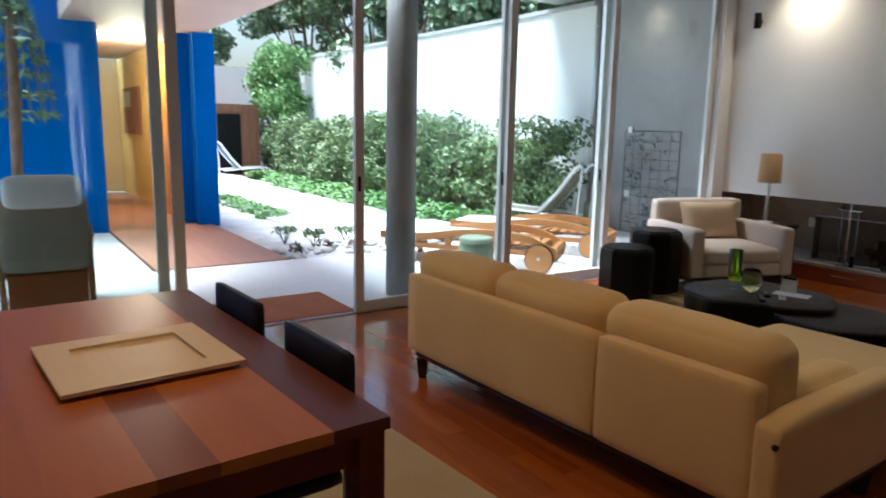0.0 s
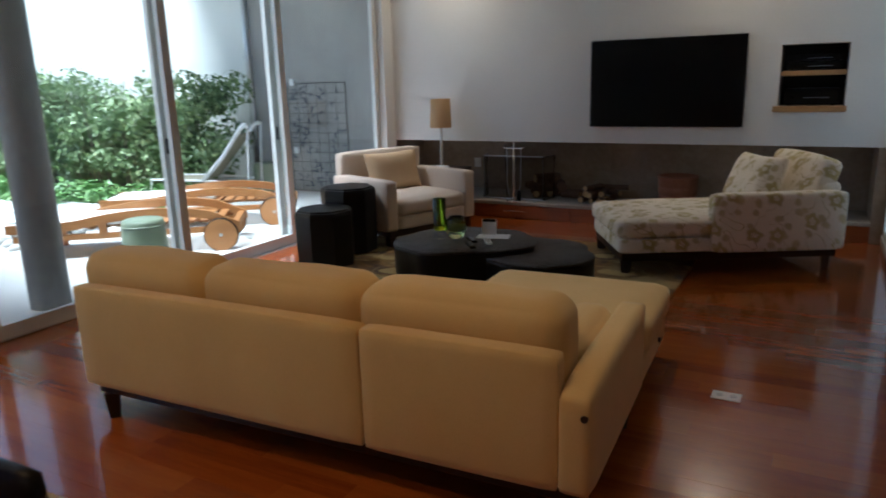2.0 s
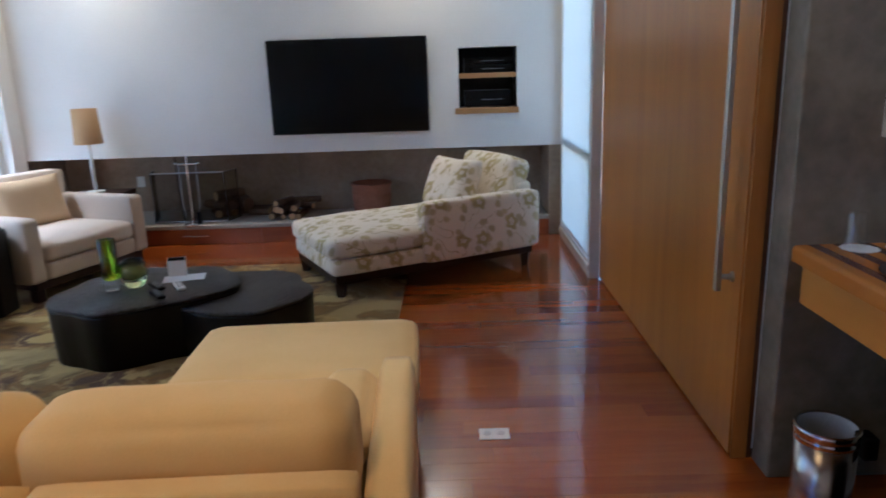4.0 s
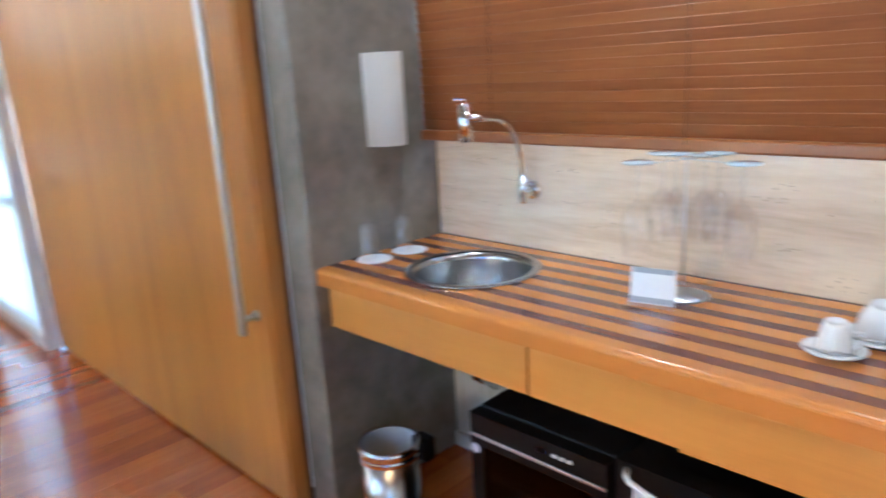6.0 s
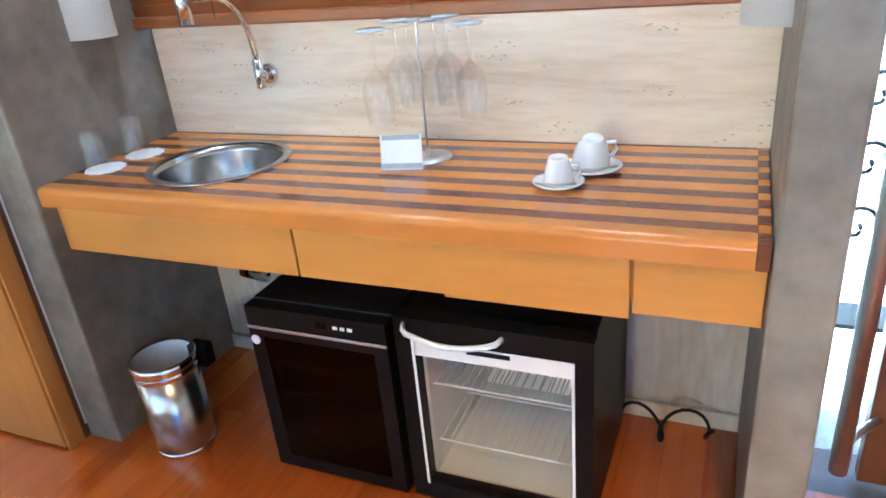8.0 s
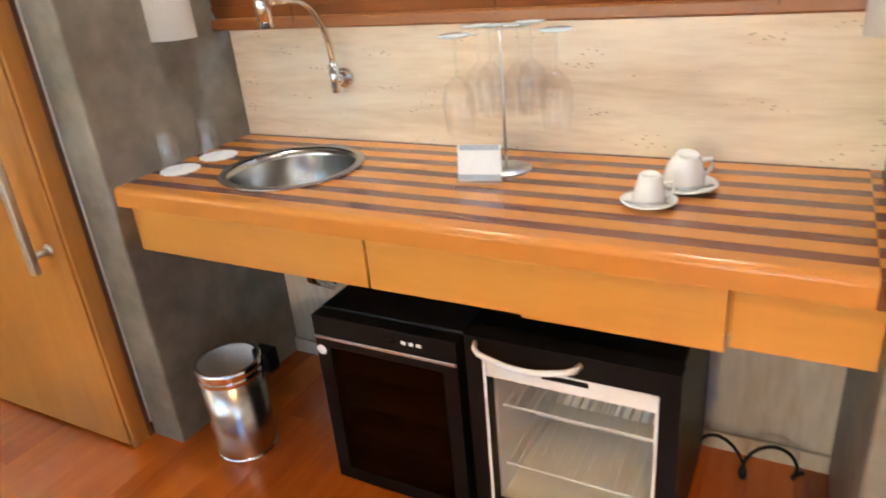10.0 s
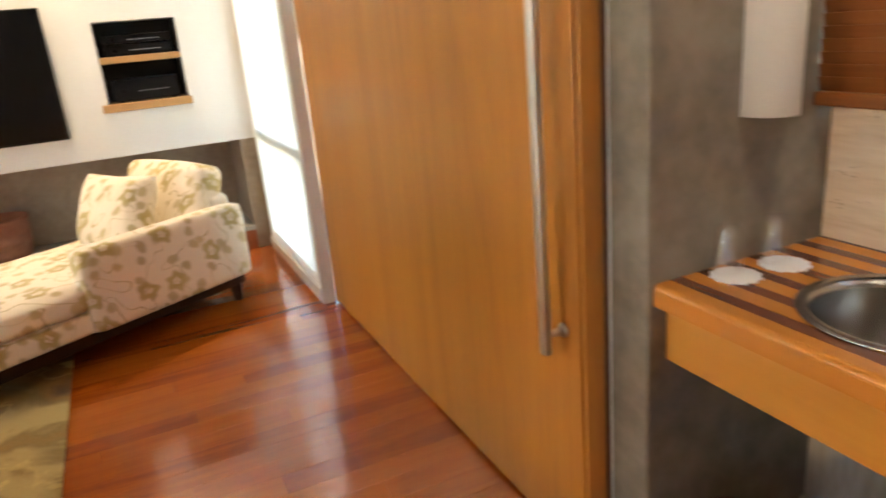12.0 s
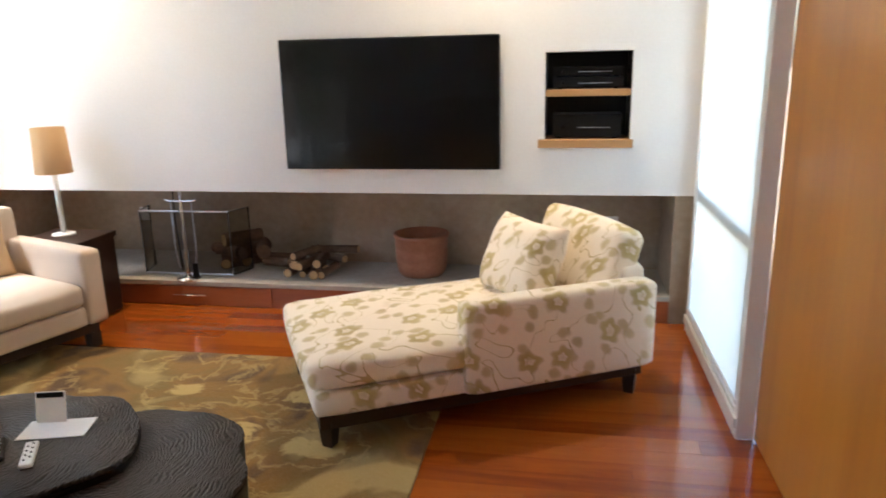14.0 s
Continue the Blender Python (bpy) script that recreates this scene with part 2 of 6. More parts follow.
M = {}
M["plaster"] = plain("white_wall_paint", (0.74, 0.73, 0.7), (0.82, 0.81, 0.79), 0.75, big=0.8, fine=60, relief=0.08)
M["plaster_rough"] = plain("old_cream_plaster", (0.4, 0.31, 0.19), (0.66, 0.61, 0.51), 0.8, big=3.2, fine=30, relief=0.15, stretch=(1, 1.4, 0.3))
M["concrete"] = plain("burnished_cement", (0.115, 0.1, 0.074), (0.3, 0.272, 0.22), 0.5, big=2.2, fine=14, relief=0.05, rvar=0.25)
M["concrete_grey"] = plain("grey_board_marked_concrete", (0.25, 0.245, 0.235), (0.42, 0.415, 0.4), 0.7, big=1.4, fine=22, relief=0.12, stretch=(1, 1, 0.5))
M["hearth_stone"] = plain("hearth_concrete", (0.3, 0.27, 0.22), (0.45, 0.41, 0.35), 0.7, big=3, fine=30)
M["recess"] = plain("smoked_cement_render", (0.26, 0.195, 0.135), (0.43, 0.345, 0.255), 0.7, big=2.0, fine=20, relief=0.1)
M["garden_wall"] = plain("white_limewash_render", (0.8, 0.8, 0.78), (0.88, 0.88, 0.86), 0.85, big=0.6, fine=10, relief=0.2)
M["blue"] = plain("saturated_blue_paint", (0.0, 0.09, 0.38), (0.0, 0.14, 0.52), 0.75, big=0.7, fine=25, relief=0.15, spec=0.2)
M["yellow"] = plain("ochre_yellow_paint", (0.55, 0.36, 0.1), (0.66, 0.46, 0.16), 0.7, big=1.0, fine=25)
M["terrace"] = plain("pale_terrace_concrete", (0.6, 0.6, 0.58), (0.75, 0.75, 0.73), 0.75, big=0.7, fine=18, relief=0.15)
M["soil"] = plain("garden_soil", (0.12, 0.09, 0.06), (0.24, 0.19, 0.13), 0.95, big=1.2, fine=15, relief=0.5)
M["gravel"] = plain("white_gravel", (0.4, 0.4, 0.38), (0.72, 0.72, 0.7), 0.9, big=3, fine=60, relief=0.8, depth=0.02)
M["stone"] = plain("pale_garden_stone", (0.45, 0.43, 0.4), (0.65, 0.63, 0.6), 0.85, big=4, fine=30, relief=0.4)
M["white_frame"] = plain("white_lacquered_aluminium", (0.68, 0.69, 0.68), (0.76, 0.77, 0.76), 0.4, big=2, fine=80, relief=0.03)
# ceiling never in view; dark brown keeps bounced light low
M["ceiling"] = plain("dark_unseen_ceiling", (0.2, 0.13, 0.085), (0.3, 0.2, 0.135), 0.6, big=0.8, fine=50, stretch=(0.4, 6, 1))
M["soffit"] = plain("terracotta_soffit_paint", (0.42, 0.3, 0.25), (0.5, 0.37, 0.31), 0.6, big=1, fine=30)
M["roof"] = plain("roof_slab_concrete", (0.4, 0.4, 0.39), (0.5, 0.5, 0.49), 0.8, big=1, fine=20)
M["travertine"] = travertine("polished_travertine")
M["floor"] = timber("jatoba_floorboards", (0.21, 0.036, 0.003), (0.34, 0.076, 0.006), (0.44, 0.12, 0.012), "x", 0.2, 1.0, 0.42, spec=0.25, coat_rough=0.07, coat_ior=1.45)
M["floor_joined"] = timber("jatoba_floorboards_far", (0.21, 0.036, 0.003), (0.34, 0.076, 0.006), (0.44, 0.12, 0.012), "x", 0.2, 1.0, 0.42, island=True, spec=0.25, coat_rough=0.07, coat_ior=1.45)
M["deck"] = plain("red_stained_deck", (0.24, 0.1, 0.06), (0.36, 0.17, 0.11), 0.55, big=2, fine=30, stretch=(0.4, 5, 1))
M["door_wood"] = timber("honey_veneer", (0.27, 0.09, 0.013), (0.43, 0.18, 0.029), (0.545, 0.26, 0.05), "z", 0.36, 0.15, 0.0, figure=0.95)
# darkened for the shadow line at the jamb; also on the entrance door
M["door_edge"] = timber("red_brown_jamb_wood", (0.07, 0.022, 0.007), (0.12, 0.04, 0.012), (0.17, 0.065, 0.02), "z", 0.4, 0.1, 0.1)
M["drawer_wood"] = timber("honey_drawer_veneer", (0.46, 0.19, 0.025), (0.56, 0.25, 0.038), (0.62, 0.31, 0.06), "y", 0.35, 0.15, 0.08, figure=1.6)
M["strip_light"] = timber("amber_worktop_strip", (0.46, 0.165, 0.024), (0.54, 0.21, 0.034), (0.6, 0.25, 0.048), "y", 0.22, 0.4, 0.25, figure=1.5)
M["strip_dark"] = timber("walnut_worktop_strip", (0.1, 0.03, 0.012), (0.16, 0.05, 0.02), (0.22, 0.08, 0.035), "y", 0.22, 0.4, 0.25, figure=1.5)
M["slat"] = timber("mahogany_blind_slat", (0.17, 0.05, 0.011), (0.26, 0.088, 0.02), (0.34, 0.135, 0.034), "y", 0.35, 0.1, 0.25)
M["riser"] = timber("red_wood_riser", (0.18, 0.04, 0.01), (0.3, 0.075, 0.018), (0.38, 0.11, 0.028), "x", 0.35, 0.2, 0.1)
M["shelf_wood"] = timber("oak_niche_shelf", (0.3, 0.16, 0.06), (0.42, 0.24, 0.1), (0.5, 0.3, 0.14), "x", 0.45, 0.0, 0.1)
M["table_warm"] = timber("warm_table_board", (0.35, 0.095, 0.012), (0.43, 0.13, 0.017), (0.5, 0.17, 0.026), "x", 0.38, 0.0, 0.1, figure=1.4, spec=0.15)
M["table_dark"] = timber("dark_table_board", (0.085, 0.02, 0.009), (0.115, 0.028, 0.011), (0.15, 0.038, 0.015), "x", 0.38, 0.0, 0.2, figure=1.4, spec=0.15)
M["table_mid"] = timber("brown_table_board", (0.2, 0.05, 0.011), (0.26, 0.07, 0.014), (0.31, 0.09, 0.018), "x", 0.38, 0.0, 0.1, figure=1.4, spec=0.15)
M["dark_wood"] = timber("wenge_stained_wood", (0.012, 0.007, 0.005), (0.03, 0.015, 0.01), (0.045, 0.024, 0.014), "x", 0.4, 0.0, 0.1, spec=0.25)
M["teak"] = timber("oiled_teak", (0.22, 0.085, 0.024), (0.34, 0.145, 0.042), (0.44, 0.21, 0.072), "x", 0.5, 0.0, 0.2)
M["black_leather"] = plain("black_leather", (0.006, 0.006, 0.007), (0.014, 0.014, 0.015), 0.45, big=4, fine=120, relief=0.2, spec=0.2)
M["sofa"] = plain("straw_sofa_weave", (0.71, 0.465, 0.165), (0.8, 0.56, 0.23), 0.9, big=2.0, fine=220, relief=0.25, sheen=0.15, depth=0.002)
M["arm_cloth"] = plain("beige_armchair_weave", (0.57, 0.47, 0.38), (0.66, 0.56, 0.46), 0.9, big=2.0, fine=220, relief=0.25, sheen=0.15, depth=0.002)
M["arm_cushion"] = plain("tan_cushion_weave", (0.5, 0.35, 0.2), (0.6, 0.44, 0.27), 0.9, big=2.0, fine=220, relief=0.25, depth=0.002)
M["floral"] = floral("floral_chaise_cloth")
M["rug"] = patterned_rug("olive_gold_rug_pile")
M["dining_rug"] = plain("cream_flatweave", (0.42, 0.33, 0.17), (0.56, 0.46, 0.28), 0.95, big=1.5, fine=120, relief=0.3)
M["mat"] = plain("red_brown_coir", (0.26, 0.07, 0.022), (0.38, 0.125, 0.04), 0.95, big=3, fine=150, relief=0.6)
M["stool_black"] = plain("black_lacquered_wood", (0.004, 0.0035, 0.0035), (0.009, 0.008, 0.0075), 0.4, big=3, fine=60, relief=0.1, spec=0.25)
M["ridged"] = ridged("carved_dark_wood")
M["tray"] = plain("pale_maple_tray", (0.72, 0.52, 0.27), (0.8, 0.62, 0.36), 0.5, big=2, fine=40, stretch=(0.4, 4, 1))
M["black"] = plain("matt_black_plastic", (0.003, 0.003, 0.0035), (0.007, 0.007, 0.0075), 0.42, big=3, fine=90, relief=0.05, spec=0.15)
M["gloss_black"] = plain("glossy_black_screen", (0.003, 0.003, 0.0035), (0.005, 0.005, 0.006), 0.1, big=2, fine=50, relief=0.0, rvar=0.04, spec=0.12)
M["steel"] = plain("brushed_stainless_steel", (0.45, 0.45, 0.44), (0.6, 0.59, 0.58), 0.34, 1.0, big=3, fine=90, relief=0.04)
M["bin_steel"] = plain("mirror_polished_steel", (0.4, 0.37, 0.35), (0.52, 0.49, 0.47), 0.24, 1.0, big=3, fine=60, relief=0.02, rvar=0.05, stretch=(6, 6, 0.3))
M["basin_steel"] = plain("spun_basin_steel", (0.36, 0.35, 0.33), (0.5, 0.48, 0.46), 0.22, 1.0, big=3, fine=60, relief=0.02, stretch=(4, 4, 0.5))
M["stemware"] = glass("blown_stemware_glass", (0.99, 0.993, 0.997), 3.0, 0.16)
# half-solid pale blue: the window's glint is put into the foot's colour
M["glass_foot"] = cut_glass("glint_tinted_glass_foot", (0.86, 0.95, 1.0))
M["glass_foot"].node_tree.nodes["Principled BSDF"].inputs["Transmission Weight"].default_value = 0.45
M["cream_wall"] = plain("cream_corridor_paint", (0.66, 0.54, 0.34), (0.74, 0.62, 0.42), 0.75, big=1.0, fine=25)
M["chrome"] = plain("polished_chrome", (0.72, 0.73, 0.75), (0.8, 0.81, 0.82), 0.1, 1.0, big=2, fine=50, relief=0.0, rvar=0.05)
M["alu"] = plain("satin_aluminium", (0.55, 0.55, 0.56), (0.64, 0.64, 0.65), 0.4, 1.0, big=2, fine=60, relief=0.03)
M["white"] = plain("white_card", (0.76, 0.76, 0.75), (0.84, 0.84, 0.83), 0.7, big=6, fine=90, relief=0.05)
M["porcelain"] = plain("white_porcelain", (0.74, 0.72, 0.68), (0.8, 0.79, 0.76), 0.15, big=5, fine=40, relief=0.0, coat=0.3)
M["shade"] = translucent("cream_lamp_card", (0.88, 0.83, 0.77), 0.25)
M["amber_shade"] = translucent("amber_lampshade_cloth", (0.62, 0.42, 0.22), 0.3)
M["blind_cloth"] = translucent("white_roller_cloth", (0.86, 0.87, 0.86), 0.85)
M["celadon"] = plain("celadon_ceramic", (0.2, 0.255, 0.17), (0.31, 0.36, 0.25), 0.35, big=5, fine=30, relief=0.1, coat=0.3)
M["terracotta"] = plain("terracotta_pot_clay", (0.26, 0.1, 0.05), (0.38, 0.17, 0.1), 0.8, big=4, fine=40, relief=0.3)
M["bark"] = plain("log_bark", (0.07, 0.042, 0.025), (0.19, 0.115, 0.07), 0.95, big=8, fine=40, relief=0.8)
M["log_end"] = plain("sawn_log_end", (0.42, 0.25, 0.11), (0.6, 0.42, 0.22), 0.85, big=10, fine=60, relief=0.2)
M["mesh_screen"] = glass("fine_smoked_screen_mesh", (0.62, 0.6, 0.57), 0.3)
M["clear"] = glass("clear_pane")
M["smoked"] = glass("smoked_cooler_pane", (0.2, 0.19, 0.19), 0.5)
M["fridge_pane"] = glass("fridge_pane", (0.96, 0.96, 0.94), 0.7)
M["crystal"] = glass("thin_stemware_glass", (0.985, 0.988, 0.988), 2.4)
M["lime"] = cut_glass("lime_green_glass", (0.55, 0.72, 0.02))
M["amber_glass"] = cut_glass("olive_clear_glass", (0.75, 0.78, 0.4))
M["fridge_in"] = plain("fridge_liner", (0.7, 0.68, 0.63), (0.78, 0.76, 0.72), 0.5, big=2, fine=40, relief=0.02)
M["leaf"] = leafy("hedge_leaf", (0.075, 0.125, 0.05), (0.17, 0.255, 0.1), (0.31, 0.39, 0.18))
M["leaf_light"] = leafy("ground_cover_leaf", (0.06, 0.14, 0.03), (0.13, 0.27, 0.07), (0.22, 0.38, 0.12))
M["leaf_tree"] = leafy("tree_leaf", (0.05, 0.1, 0.045), (0.11, 0.18, 0.08), (0.21, 0.29, 0.15))
M["twig"] = plain("grey_brown_twig", (0.09, 0.07, 0.05), (0.18, 0.15, 0.11), 0.9, big=4, fine=40, relief=0.4)
M["grey_cloth"] = plain("grey_sling_cloth", (0.32, 0.34, 0.37), (0.48, 0.5, 0.53), 0.8, big=3, fine=120)
M["slate_cloth"] = plain("slate_blue_sling_cloth", (0.05, 0.065, 0.1), (0.1, 0.12, 0.17), 0.85, big=3, fine=120)
M["olive_cloth"] = plain("khaki_sling_cloth", (0.25, 0.225, 0.16), (0.34, 0.31, 0.22), 0.85, big=3, fine=150)
M["shed"] = plain("rusty_timber_shed", (0.14, 0.06, 0.03), (0.28, 0.13, 0.07), 0.85, big=2, fine=20, stretch=(4, 4, 0.4))


# ---- builders ----
def thing(name, x, y, z, rz, label, category, group="", kind=""):
    ob = new(name)
    ob.empty_display_size = 0.1
    ob.matrix_world = pose(x, y, z, 0, 0, rz)
    return tagged(ob, label, category, group, kind)


def mesh_of(name, bm, material, smooth=False):
    me = bpy.data.meshes.new(name)
    bmesh.ops.recalc_face_normals(bm, faces=bm.faces[:])
    bm.to_mesh(me)
    bm.free()
    me.materials.append(material)
    for p in me.polygons:
        p.use_smooth = smooth
    return me


def part(name, bm, material, parent=None, label="", smooth=False):
    ob = new(name, mesh_of(name, bm, material, smooth))
    if parent is not None:
        ob.parent = parent
    if label:
        ob["label"] = label
    return ob


def setting(name, bm, material, label, category, smooth=False):
    return tagged(part(name, bm, material, None, "", smooth), label, category, "", "structure")


def add_box(bm, x0, x1, y0, y1, z0, z1):
    m = Matrix.LocRotScale(((x0 + x1) / 2, (y0 + y1) / 2, (z0 + z1) / 2), None, (abs(x1 - x0), abs(y1 - y0), abs(z1 - z0)))
    return bmesh.ops.create_cube(bm, size=1, matrix=m)["verts"]


def bx(x0, x1, y0, y1, z0, z1, bev=0.0, seg=2):
    bm = bmesh.new()
    add_box(bm, x0, x1, y0, y1, z0, z1)
    if bev:
        bmesh.ops.bevel(bm, geom=bm.edges[:], offset=bev, segments=seg, profile=0.5, affect="EDGES")
    return bm


def add_cyl(bm, a, b, r0, r1=None, n=16):
    a, b = Vector(a), Vector(b)
    q = (b - a).to_track_quat("Z", "Y").to_matrix().to_4x4()
    m = Matrix.Translation((a + b) / 2) @ q
    bmesh.ops.create_cone(bm, cap_ends=True, segments=n, radius1=r0, radius2=r0 if r1 is None else r1, depth=(b - a).length, matrix=m)


def cyl(a, b, r0, r1=None, n=16):
    bm = bmesh.new()
    add_cyl(bm, a, b, r0, r1, n)
    return bm


def tube(points, r, n=10, closed=False):
    """A round bar bent along points."""
    bm = bmesh.new()
    pts = [Vector(p) for p in points]
    rings = []
    k = len(pts)
    for i, p in enumerate(pts):
        if closed:
            d = pts[(i + 1) % k] - pts[i - 1]
        else:
            d = pts[min(i + 1, k - 1)] - pts[max(i - 1, 0)]
        q = d.normalized().to_track_quat("Z", "Y")
        rings.append([bm.verts.new(p + q @ Vector((r * math.cos(2 * math.pi * j / n), r * math.sin(2 * math.pi * j / n), 0))) for j in range(n)])
    for i in range(k if closed else k - 1):
        a, b = rings[i], rings[(i + 1) % k]
        for j in range(n):
            bm.faces.new((a[j], a[(j + 1) % n], b[(j + 1) % n], b[j]))
    if not closed:
        bm.faces.new(rings[0][::-1])
        bm.faces.new(rings[-1])
    return bm


def lathe(profile, n=28, cx=0.0, cy=0.0, cz=0.0, lobes=0, amp=0.0, caps=True):
    """A turned shape from (radius, height) pairs."""
    bm = bmesh.new()
    rings = []
    for r, z in profile:
        ring = []
        for j in range(n):
            a = 2 * math.pi * j / n
            k = r * (1 + amp * math.cos(lobes * a)) if lobes else r
            ring.append(bm.verts.new((cx + k * math.cos(a), cy + k * math.sin(a), cz + z)))
        rings.append(ring)
    for a, b in zip(rings, rings[1:]):
        for j in range(n):
            bm.faces.new((a[j], a[(j + 1) % n], b[(j + 1) % n], b[j]))
    if caps and profile[0][0] > 1e-4:
        bm.faces.new(rings[0][::-1])
    if caps and profile[-1][0] > 1e-4:
        bm.faces.new(rings[-1])
    bmesh.ops.remove_doubles(bm, verts=bm.verts[:], dist=1e-5)
    return bm


def cushion(x0, x1, y0, y1, z0, z1, r=0.05, crown=0.02, cuts=9, sag=0.0):
    """An upholstered block: rounded edges, gently swollen faces."""
    bm = bmesh.new()
    bmesh.ops.create_cube(bm, size=2)
    bmesh.ops.subdivide_edges(bm, edges=bm.edges[:], cuts=cuts, use_grid_fill=True)
    h = Vector(((x1 - x0) / 2, (y1 - y0) / 2, (z1 - z0) / 2))
    c = Vector(((x1 + x0) / 2, (y1 + y0) / 2, (z1 + z0) / 2))
    r = min(r, *h)
    for v in bm.verts:
        u = v.co.copy()
        s = Vector([math.copysign(abs(t) ** 0.72, t) for t in u])
        p = Vector([s[i] * h[i] for i in range(3)])
        inner = Vector([max(-h[i] + r, min(h[i] - r, p[i])) for i in range(3)])
        d = p - inner
        if d.length > 1e-6:
            p = inner + d.normalized() * r
        for i in range(3):
            j, k = (i + 1) % 3, (i + 2) % 3
            p[i] += math.copysign(crown * (1 - u[j] ** 2) * (1 - u[k] ** 2), u[i]) if abs(u[i]) > 0.99 else 0
        p.z -= sag * (1 - u.x ** 2) * (1 - u.y ** 2) if u.z > 0.9 else 0
        v.co = c + p
    return bm


def pillow(w, h, d, cuts=11):
    """A stuffed square cushion, thin at its seams, standing on its edge: d deep along x, w along y, h along z."""
    bm = bmesh.new()
    bmesh.ops.create_cube(bm, size=2)
    bmesh.ops.subdivide_edges(bm, edges=bm.edges[:], cuts=cuts, use_grid_fill=True)
    for v in bm.verts:
        x, y, z = v.co
        swell = 0.12 + 0.88 * ((1 - abs(y) ** 3.2) * (1 - abs(z) ** 3.2)) ** 0.5
        pinch = 1 - 0.06 * (1 - abs(y)) * abs(z) ** 2, 1 - 0.06 * (1 - abs(z)) * abs(y) ** 2
        v.co = (x * d / 2 * swell, y * w / 2 * pinch[1], h / 2 + z * h / 2 * pinch[0])
    return bm


def frame_yz(x0, x1, y0, y1, z0, z1, iy0, iy1, iz0, iz1):
    """A rectangular frame with an opening, standing in the plane of y and z, in one piece."""
    bm = bmesh.new()
    ring = lambda x, a, b, c, d: [bm.verts.new(p) for p in ((x, a, c), (x, b, c), (x, b, d), (x, a, d))]
    fo, fi, bo, bi = ring(x0, y0, y1, z0, z1), ring(x0, iy0, iy1, iz0, iz1), ring(x1, y0, y1, z0, z1), ring(x1, iy0, iy1, iz0, iz1)
    for a, b in ((fo, fi), (fi, bi), (bi, bo), (bo, fo)):
        for i in range(4):
            j = (i + 1) % 4
            bm.faces.new((a[i], a[j], b[j], b[i]))
    return bm


def turned(bm, m):
    bm.transform(m)
    return bm


def scatter_leaves(name, material, parent, centres, radii, count, size, seed, label="", up=0.3, long=1.6):
    """Many small folded leaves in clumps, as one mesh."""
    rng = np.random.default_rng(seed)
    centres, radii = np.asarray(centres, float), np.asarray(radii, float)
    w = radii.prod(axis=1) ** 0.67
    pick = rng.choice(len(centres), count, p=w / w.sum())
    d = rng.normal(size=(count, 3))
    d /= np.linalg.norm(d, axis=1)[:, None]
    p = centres[pick] + d * radii[pick] * (rng.random(count) ** 0.35)[:, None]
    nrm = d + rng.normal(size=(count, 3)) * 0.7 + np.array([0, 0, up])
    nrm /= np.linalg.norm(nrm, axis=1)[:, None]
    a = np.cross(nrm, rng.normal(size=(count, 3)))
    a /= np.linalg.norm(a, axis=1)[:, None]
    b = np.cross(nrm, a)
    s = size * (0.6 + 0.8 * rng.random(count))[:, None]
    v = np.stack([p - a * s * long / 2, p + b * s / 2 + nrm * s * 0.12, p + a * s * long / 2, p - b * s / 2 + nrm * s * 0.12], 1).reshape(-1, 3)
    i = np.arange(count) * 4
    f = np.concatenate([np.stack([i, i + 1, i + 2], 1), np.stack([i, i + 2, i + 3], 1)])
    me = bpy.data.meshes.new(name)
    me.from_pydata(v.tolist(), [], f.tolist())
    me.materials.append(material)
    ob = new(name, me)
    if parent is not None:
        ob.parent = parent
    if label:
        ob["label"] = label
    return ob


# ---- the room's shell ----
CEIL = 3.6
BACK = -9.4
GX = -5.05


def boxes(*dims):
    bm = bmesh.new()
    for d in dims:
        add_box(bm, *d)
    return bm


# television wall, hung over a long fireplace recess
setting("wall_north", boxes((-5.1, -0.98, 0.0, 0.3, 0.838, CEIL), (-0.98, -0.462, 0.0, 0.3, 0.838, 1.15), (-0.98, -0.462, 0.0, 0.3, 1.716, CEIL), (-0.462, 0.25, 0.0, 0.3, 0.838, CEIL),
        (-0.98, -0.462, 0.27, 0.3, 1.15, 1.716)), M["plaster"], "white painted wall hung above a long fireplace recess", "wall")
setting("wall_recess", bx(-5.1, -2.62, 0.82, 0.95, 0, 0.84), M["recess"], "smoked brown cement back of the fireplace", "wall")
setting("wall_recess_step", bx(-2.62, -0.17, 0.62, 0.95, 0, 0.84), M["recess"], "smoked brown cement back of the hearth shelf", "wall")
setting("wall_recess_end", bx(-0.17, 0.25, 0.005, 0.95, 0, 0.838), M["recess"], "smoked brown cement end of the recess", "wall")
setting("wall_recess_west", bx(-5.25, -5.1, 0.0, 0.91, 0, CEIL), M["recess"], "cement side wall of the recess", "wall")
setting("recess_soffit", bx(-5.1, 0.25, 0.3, 0.95, 0.842, 1.0), M["recess"], "cement top of the recess", "wall")
setting("hearth", bx(-5.1, -0.17, -0.015, 0.82, 0.15, 0.185, 0.004), M["hearth_stone"], "pale concrete hearth slab along the recess", "hearth")
riser = setting("hearth_front", bx(-5.1, -0.17, 0.0, 0.1, 0.0, 0.15), M["riser"], "red wooden front board below the hearth slab", "hearth front")
for hx in (-3.5,):
    d = part("drawer_front", bx(hx - 0.62, hx + 0.62, -0.012, 0.0, 0.012, 0.145, 0.003), M["riser"], riser)
    part("drawer_pull", tube([(hx - 0.12, -0.012, 0.085), (hx - 0.12, -0.035, 0.085), (hx + 0.12, -0.035, 0.085), (hx + 0.12, -0.012, 0.085)], 0.006), M["chrome"], d, "slim chrome pull", True)

